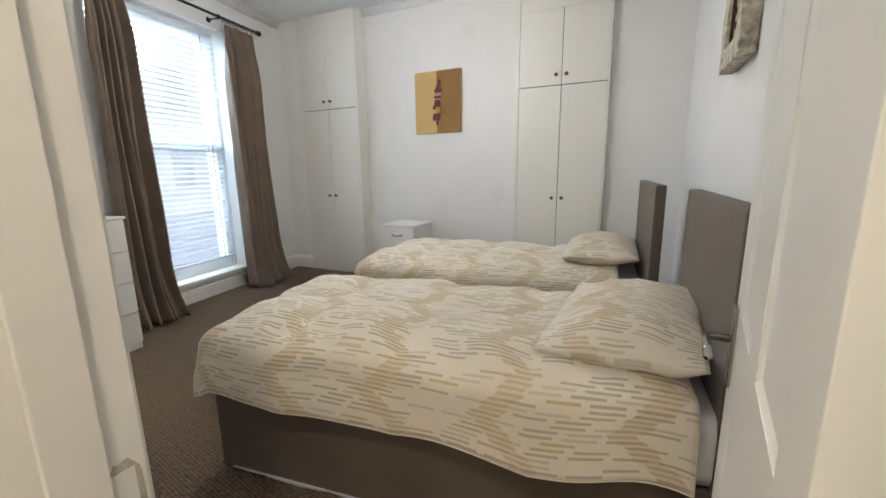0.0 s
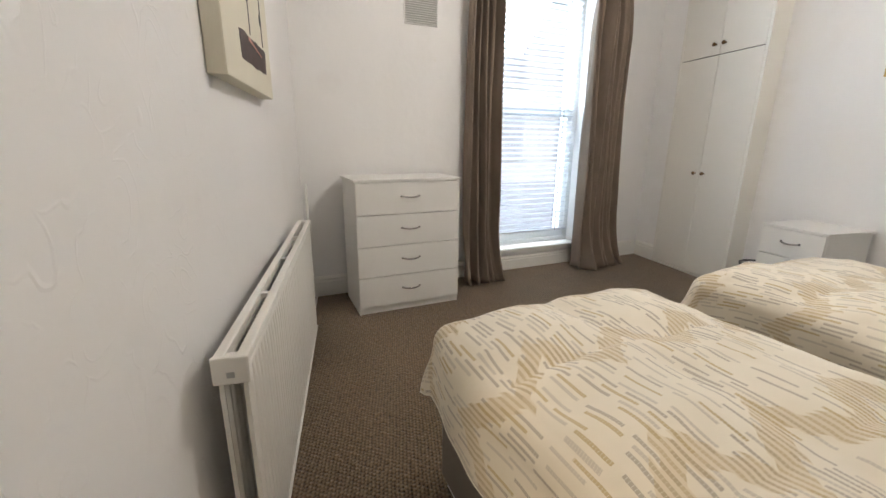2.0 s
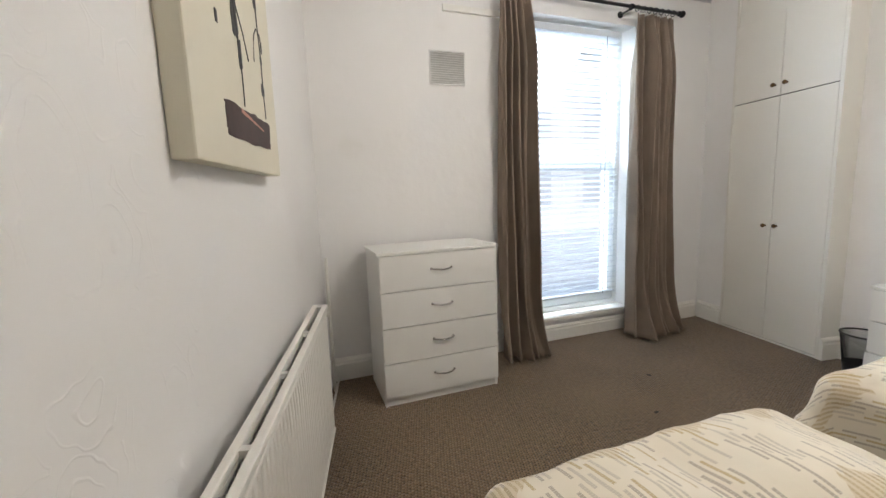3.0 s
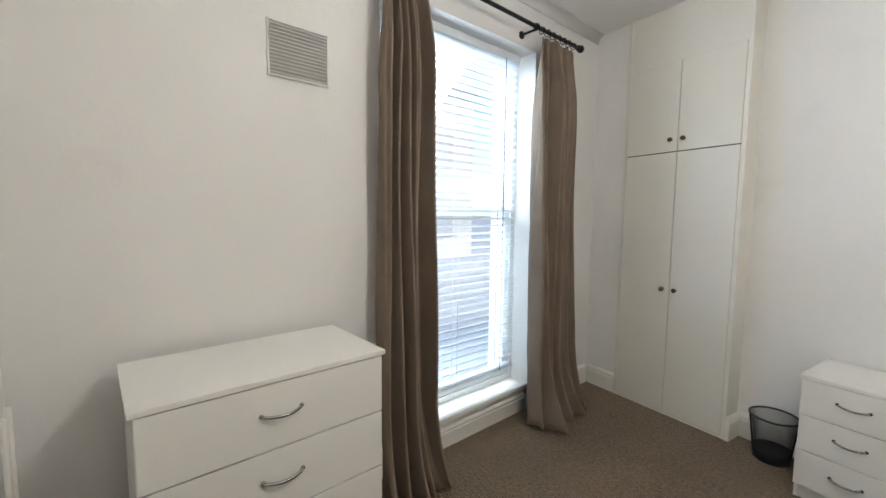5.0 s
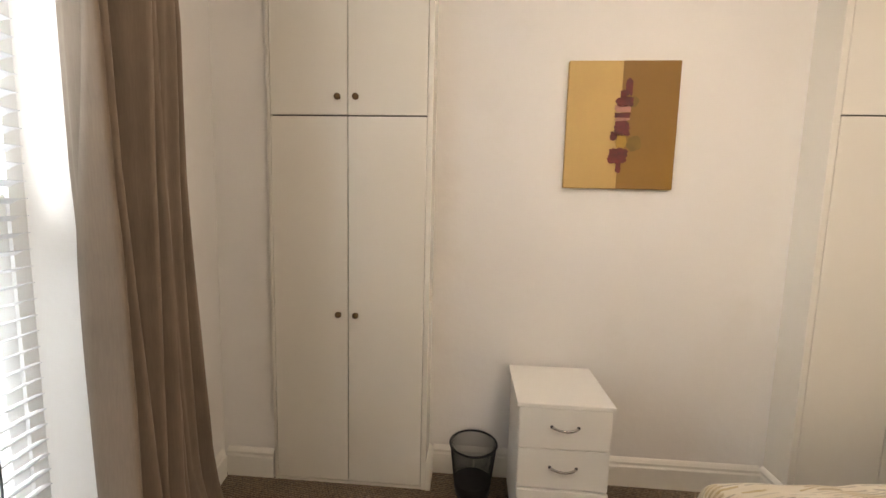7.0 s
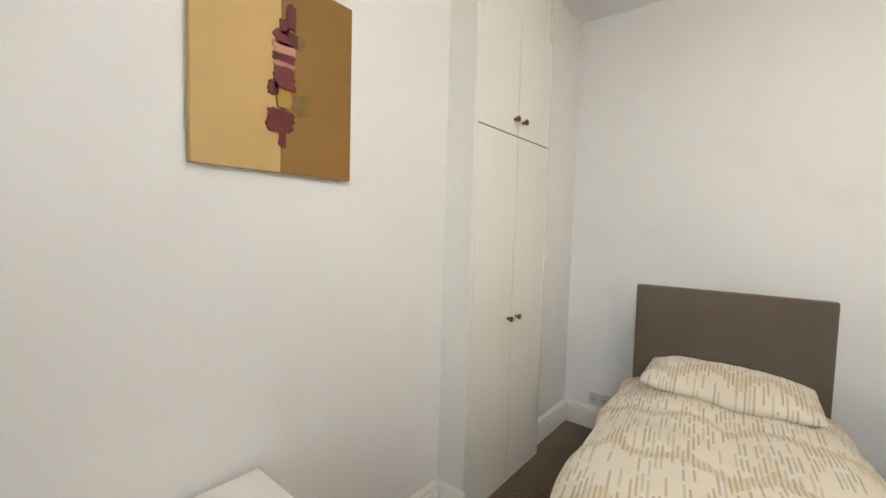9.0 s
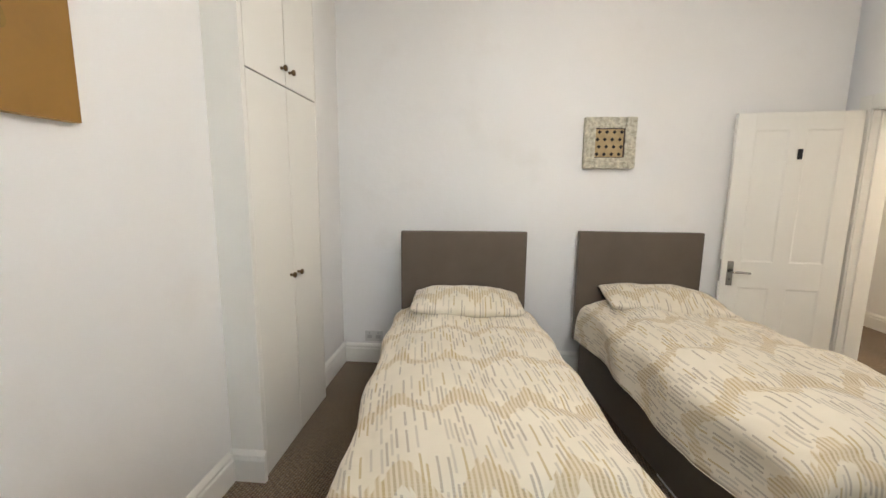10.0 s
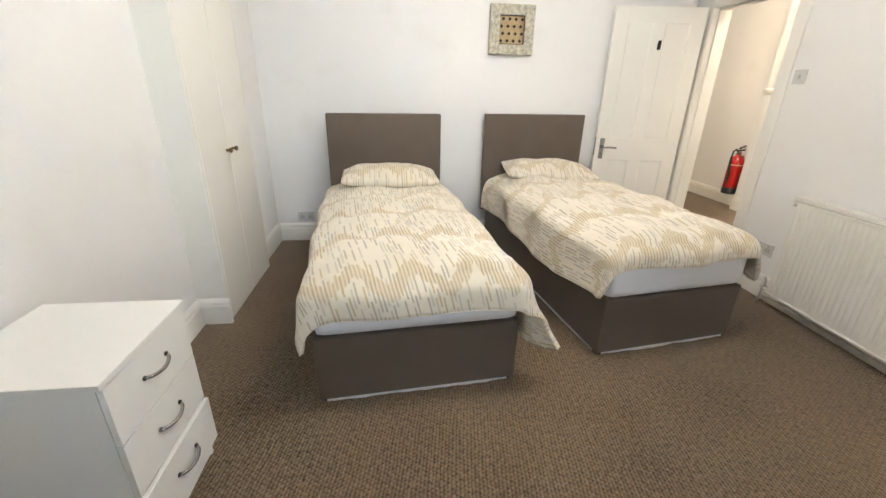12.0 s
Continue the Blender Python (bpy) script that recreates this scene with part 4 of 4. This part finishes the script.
# ---- pictures ----
GOLD = surface("gold_canvas", (0.56, 0.37, 0.13), 0.6, 0.10, 3.0, 40.0, 0.25, 0.002)
OCHRE = surface("brown_gold_canvas", (0.27, 0.135, 0.020), 0.55, 0.14, 3.0, 40.0, 0.25, 0.002)
MAROON = surface("maroon_paint", (0.15, 0.007, 0.006), 0.5, 0.75, 26.0, 60.0, 0.5, 0.004)
PINK = surface("dusty_pink_paint", (0.52, 0.24, 0.18), 0.55, 0.2, 14.0, 60.0, 0.4, 0.003)
YELLOW = surface("mustard_paint", (0.42, 0.24, 0.03), 0.55, 0.2, 14.0, 60.0, 0.4, 0.003)
OLIVE = surface("olive_smudge", (0.215, 0.125, 0.018), 0.6, 0.3, 8.0, 40.0, 0.2)
CHAR = surface("charcoal_paint", (0.022, 0.022, 0.022), 0.6, 0.3, 10.0, 60.0, 0.3)
UMBER = surface("umber_paint", (0.060, 0.032, 0.026), 0.6, 0.4, 12.0, 50.0, 0.5, 0.003)


pic = thing("canvas_painting", pose(-1.749, 4.425, 1.623, 0, 0, 0), "gold and brown canvas with a dark red painted stack", "painting")
pw, ph = 0.537, 0.627
part("canvas", boxed(0, 0, 0, pw, 0.030, ph, 0.004), GOLD, pic)
part("brown_half", boxed(pw * 0.487, -0.0025, 0.001, pw - 0.001, 0.026, ph - 0.001, 0.001), OCHRE, pic)
cx = pw * 0.512
for k, (dx, z, w, h, mt) in enumerate((
        (0.020, 0.500, 0.034, 0.075, MAROON), (-0.006, 0.462, 0.030, 0.045, MAROON), (0.002, 0.428, 0.085, 0.045, MAROON),
        (-0.006, 0.395, 0.072, 0.034, PINK), (-0.004, 0.362, 0.074, 0.028, MAROON), (-0.006, 0.344, 0.066, 0.018, PINK),
        (-0.006, 0.300, 0.076, 0.070, MAROON), (-0.042, 0.262, 0.034, 0.040, MAROON), (-0.004, 0.236, 0.050, 0.062, YELLOW),
        (-0.014, 0.165, 0.094, 0.075, MAROON), (-0.010, 0.105, 0.024, 0.050, MAROON))):
    part("paint_dab", blob(bmesh.new(), cx + dx, z, w, h, 0.004, k * 3.1, -0.0025), mt, pic)
for k, (dx, z, r) in enumerate(((0.060, 0.225, 0.075), (0.045, 0.43, 0.05))):
    part("smudge", blob(bmesh.new(), cx + dx, z, r, r, 0.0012, k + 40.0, -0.0025, 0.3, 0.0), OLIVE, pic)

art = thing("canvas_painting", SOUTHM @ pose(-1.100, SOUTH + 0.053, 1.370, 0, 0, 180), "pale canvas with charcoal flower strokes and an umber vase", "painting")
part("canvas", boxed(0, 0, 0, 0.690, 0.052, 0.92, 0.005), CANVAS, art)


def ragged_quad(bm, corners, depth, seed, jag=0.008):
    """A flat dab with straight sides that are torn at the edge."""
    ring = []
    for (x0, z0), (x1, z1) in zip(corners, corners[1:] + corners[:1]):
        for k in range(12):
            f = k / 12
            n = noise.noise(Vector((x0 * 40 + f * 9, z0 * 40 + f * 7, seed)))
            ring.append((x0 + (x1 - x0) * f + jag * n, z0 + (z1 - z0) * f + jag * n))
    front, rear = [bm.verts.new((x, -depth, z)) for x, z in ring], [bm.verts.new((x, 0.001, z)) for x, z in ring]
    n = len(ring)
    for k in range(n):
        bm.faces.new((rear[k], rear[(k + 1) % n], front[(k + 1) % n], front[k]))
    bm.faces.new(front)
    bmesh.ops.recalc_face_normals(bm, faces=bm.faces)
    return bm


part("vase", ragged_quad(bmesh.new(), [(0.185, 0.072), (0.572, 0.080), (0.585, 0.165), (0.18, 0.158)], 0.002, 7.0), UMBER, art)
part("vase_streak", ragged_quad(bmesh.new(), [(0.30, 0.148), (0.50, 0.128), (0.50, 0.134), (0.30, 0.158)], 0.0028, 3.0, 0.004), PINK, art)
for k, (x, z, w, h) in enumerate(((0.315, 0.400, 0.045, 0.120), (0.336, 0.305, 0.026, 0.075), (0.542, 0.262, 0.030, 0.035), (0.550, 0.355, 0.018, 0.020), (0.568, 0.400, 0.012, 0.035), (0.532, 0.540, 0.030, 0.080), (0.180, 0.340, 0.014, 0.030), (0.300, 0.600, 0.040, 0.090))):
    part("petal", blob(bmesh.new(), x, z, w, h, 0.0015, k * 2.3 + 20, 0.0, 0.35), CHAR, art)
for pts in ([(0.335, 0.17), (0.338, 0.25), (0.334, 0.32), (0.315, 0.40), (0.30, 0.60)], [(0.548, 0.175), (0.545, 0.27), (0.548, 0.36), (0.540, 0.44), (0.53, 0.56)], [(0.47, 0.33), (0.49, 0.41), (0.52, 0.44), (0.555, 0.435), (0.568, 0.40)], [(0.325, 0.44), (0.38, 0.37), (0.41, 0.31)]):
    part("stem", tube(bmesh.new(), [(x, -0.0005, z) for x, z in pts], 0.0022, 6), CHAR, art)

frame_wood = surface("weathered_white_carved_wood", (0.60, 0.56, 0.44), 0.8, 0.60, 34.0, 90.0, 0.9, 0.012)
lattice = surface("straw_lattice", (0.44, 0.32, 0.165), 0.75, 0.3, 20.0, 120.0, 0.5, 0.004)
panel = thing("carved_wall_panel", pose(EAST - 0.058, 2.498, 1.604, 0, 0, -90), "distressed cream carved frame round a straw lattice", "wall art")
a = 0.366
bm = bmesh.new()
e = 0.078
for x0, z0, x1, z1 in ((0, 0, e, a), (a - e, 0, a, a), (e, 0, a - e, e), (e, a - e, a - e, a)):
    box(bm, x0, 0, z0, x1, 0.056, z1, 0.007)
bmesh.ops.subdivide_edges(bm, edges=bm.edges, cuts=3, use_grid_fill=True)
for v in bm.verts:
    v.co += 0.004 * Vector((noise.noise(v.co * 30), noise.noise(v.co * 30 + Vector((5, 0, 0))), noise.noise(v.co * 30 + Vector((0, 9, 0)))))
part("carved_frame", bm, frame_wood, panel)
part("backing", boxed(e - 0.006, 0.026, e - 0.006, a - e + 0.006, 0.034, a - e + 0.006), lattice, panel)
bm = bmesh.new()
inner = a - 2 * e
for i in range(4):
    for j in range(4):
        lathe(bm, [(0.0150, 0), (0.0135, 0.003)], 4, pose(e + inner * (i + 0.5) / 4 + (0.006 if j % 2 else -0.006), 0.0262, e + inner * (j + 0.5) / 4, 90, 0, 0))
part("holes", bm, DARK, panel, "dark holes of the lattice")
# added dark outline strips; the frame has no bead of its own
for x0, z0, x1, z1 in ((e - 0.004, e - 0.004, e + 0.003, a - e + 0.004), (a - e - 0.006, e - 0.004, a - e + 0.004, a - e + 0.004), (e, a - e - 0.006, a - e, a - e + 0.004), (e, e - 0.004, a - e, e + 0.005)):
    part("bead", boxed(x0, 0.014, z0, x1, 0.027, z1, 0.002), UMBER, panel, "dark outline strip added round the lattice")


# ---- small fixtures ----
vent = thing("air_vent", WEST @ pose(0, -0.380, 2.060), "white louvred air vent on the wall", "vent")
bm = bmesh.new()
vw, vh, b = 0.275, 0.235, 0.010
for y0, z0, y1, z1 in ((0, 0, b, vh), (vw - b, 0, vw, vh), (b, 0, vw - b, b), (b, vh - b, vw - b, vh)):
    box(bm, 0.0, y0, z0, 0.012, y1, z1, 0.002)
part("frame", bm, PLASTIC, vent)
# grey sheet gives the gaps between louvres their shade by colour
part("backing", boxed(0.0005, b, b, 0.002, vw - b, vh - b), PALE_GREY, vent, "grey backing in place of the shade between the louvres")
for k in range(14):
    z = b + (vh - 2 * b) * (k + 0.5) / 14
    bm = bmesh.new()
    box(bm, -0.007, b, -0.0015, 0.007, vw - b, 0.0015, 0.0, pose(0.009, 0, z, 0, 35, 0))
    part("slat", bm, PLASTIC, vent)

nick = thing("plaster_nick", WEST @ pose(0.0, -0.125, 1.83), "small chipped nick in the white wall paint", "wall damage")
part("chip", blob(bmesh.new(), 0, 0, 0.007, 0.030, 0.0008, 3.0, 0.0, 0.6), ENAMEL, nick).matrix_basis = pose(0.0005, 0, 0, 0, 0, 90)

batten = thing("wall_batten", WEST @ pose(0, -0.27, 2.555), "short white painted batten above the curtain", "batten")
part("board", boxed(0, 0, 0, 0.022, 0.52, 0.045, 0.004), GLOSS, batten)


def plate(name, m, w, h, label, category, kind):
    p = thing(name, m, label, category)
    part("plate", boxed(-w / 2, -0.009, -h / 2, w / 2, 0, h / 2, 0.003), PALE_GREY if kind == "grey" else PLASTIC, p)
    return p


sw = plate("light_switch", SOUTHM @ pose(-0.325, SOUTH, 1.448, 0, 0, 180), 0.088, 0.088, "brushed metal light switch by the door", "light switch", "grey")
part("rocker", boxed(-0.009, -0.013, -0.014, 0.009, -0.009, 0.014, 0.002), GREY_PLASTIC, sw)
for m, label in ((SOUTHM @ pose(-0.475, SOUTH, 0.335, 0, 0, 180), "grey metal double socket above the skirting"), (pose(EAST, 4.10, 0.225, 0, 0, -90), "grey metal double socket beside the bed")):
    so = plate("wall_socket", m, 0.148, 0.088, label, "socket", "grey")
    for x in (-0.036, 0.036):
        part("outlet", boxed(x - 0.02, -0.0105, -0.02, x + 0.02, -0.009, 0.012), GREY_PLASTIC, so)
        part("rocker", boxed(x - 0.006, -0.012, 0.018, x + 0.006, -0.009, 0.034, 0.001), GREY_PLASTIC, so)

# mesh waste bin
MESH_METAL = surface("black_mesh", (0.03, 0.03, 0.033), 0.45, 0.2, 10.0, 80.0, 0.05, 0.001, 0.5)
binn = thing("waste_bin", pose(-2.165, 4.300, 0), "black wire-mesh waste bin with a solid rim", "waste bin")
bm = bmesh.new()
R0, R1, H = 0.090, 0.122, 0.275


def strand(a0, a1, z0, z1, w=0.0011):
    pts = []
    for k in range(9):
        f = k / 8
        z = z0 + (z1 - z0) * f
        r = R0 + (R1 - R0) * z / H
        an = a0 + (a1 - a0) * f
        pts.append(Vector((r * math.cos(an), r * math.sin(an), z)))
    for p, q in zip(pts, pts[1:]):
        side = (q - p).cross(p).normalized() * w
        out = Vector((p.x, p.y, 0)).normalized() * w
        v = [bm.verts.new(x) for x in (p - side, p + side, q + side, q - side)]
        bm.faces.new(v)
        v2 = [bm.verts.new(x) for x in (p - out, p + out, q + out, q - out)]
        bm.faces.new(v2)


for k in range(64):
    a0 = 2 * math.pi * k / 64
    strand(a0, a0 + 1.0, 0.0, H)
    strand(a0, a0 - 1.0, 0.0, H)
mesh = part("mesh_wall", bm, MESH_METAL, binn)
tagged(mesh, "", "", "", "stuff")
part("rim", tube(bmesh.new(), [(R1 * math.cos(2 * math.pi * k / 40), R1 * math.sin(2 * math.pi * k / 40), H) for k in range(41)], 0.006, 8), MESH_METAL, binn, "", True)
part("base", lathe(bmesh.new(), [(0.0001, 0.004), (R0, 0.003), (R0 + 0.004, 0.02), (R0 + 0.009, 0.07), (R0 + 0.007, 0.072), (R0 + 0.0, 0.02), (0.0001, 0.012)], 40), MESH_METAL, binn, "", True)

# ceiling pendant
pend = thing("pendant_light", pose(-1.3, 2.5, CEIL), "pendant lamp with a round paper shade, switched on", "pendant light")
part("rose", lathe(bmesh.new(), [(0.0001, -0.035), (0.025, -0.033), (0.045, -0.015), (0.048, 0.0)], 24), PLASTIC, pend, "", True)
part("flex", tube(bmesh.new(), [(0, 0, -0.03), (0, 0, -0.40)], 0.003, 8), PLASTIC, pend)
globe = [(0.16 * math.sin(math.pi * k / 16) + 0.0001, -0.548 + 0.15 * math.cos(math.pi * k / 16)) for k in range(1, 17)]
part("shade", lathe(bmesh.new(), globe, 32), glow_material("lit_paper_shade", (1.0, 0.93, 0.83), 37.0), pend, "round paper shade glowing warm", True)

# hall lamp and extinguisher
hl = thing("hall_ceiling_lamp", pose(0.42, 0.0, 2.9), "round warm hall ceiling lamp, switched on", "ceiling light")
part("base", lathe(bmesh.new(), [(0.0001, -0.02), (0.11, -0.02), (0.12, 0.0)], 32), PLASTIC, hl)
part("diffuser", lathe(bmesh.new(), [(0.10, -0.021), (0.105, -0.04), (0.08, -0.075), (0.04, -0.09), (0.0001, -0.094)], 32), glow_material("lit_hall_diffuser", (1.0, 0.72, 0.38), 5.0), hl, "", True)

ext = thing("fire_extinguisher", pose(1.76, -0.925, 0.165, 0, 0, 20), "red fire extinguisher hung on the hall wall", "fire extinguisher")
part("cylinder", lathe(bmesh.new(), [(0.0001, 0.07), (0.078, 0.07), (0.079, 0.08), (0.079, 0.40), (0.070, 0.435), (0.040, 0.465), (0.026, 0.475), (0.026, 0.49)], 32), RED, ext, "", True)
part("foot", lathe(bmesh.new(), [(0.0001, 0.0), (0.074, 0.0), (0.081, 0.01), (0.081, 0.075), (0.078, 0.08)], 32), RUBBER, ext, "black base", True)
part("neck", lathe(bmesh.new(), [(0.026, 0.485), (0.026, 0.51), (0.018, 0.53)], 20), CHROME, ext)
bm = box(bmesh.new(), -0.012, -0.13, 0.525, 0.012, 0.02, 0.540, 0.003)
box(bm, -0.010, -0.14, 0.0, 0.010, 0.01, 0.012, 0.003, Matrix.Translation((0, 0.0, 0.550)) @ Matrix.Rotation(radians(-14), 4, "X"))
part("lever", bm, BLACK_METAL, ext, "black squeeze lever")
part("hose", tube(bmesh.new(), [(0, 0.02, 0.515), (0, 0.075, 0.545), (0, 0.125, 0.525), (0, 0.140, 0.45), (0, 0.130, 0.36), (0, 0.100, 0.25), (0, 0.092, 0.16)], 0.011, 10), RUBBER, ext, "black hose", True)
for z0, z1, mt in ((0.356, 0.366, CREAM_PAPER), (0.18, 0.30, RED)):
    part("label_band", lathe(bmesh.new(), [(0.0797, z0), (0.0797, z1)], 32), mt, ext)
part("wall_hook", boxed(-0.02, -0.105, 0.44, 0.02, -0.02, 0.46, 0.003), BLACK_METAL, ext)

# bits of lint on the carpet
for x, y, a in ((-2.515, 2.97, 0.3), (-2.10, 2.69, 2.0)):
    l = thing("lint", pose(x, y, 0, 0, 0, math.degrees(a)), "small dark scrap of lint on the carpet", "lint", "scraps on the carpet")
    part("scrap", blob(bmesh.new(), 0, 0, 0.030, 0.016, 0.003, a * 7, 0.0, 0.5), DARK, l).matrix_basis = pose(0, 0, 0, -90, 0, 0)
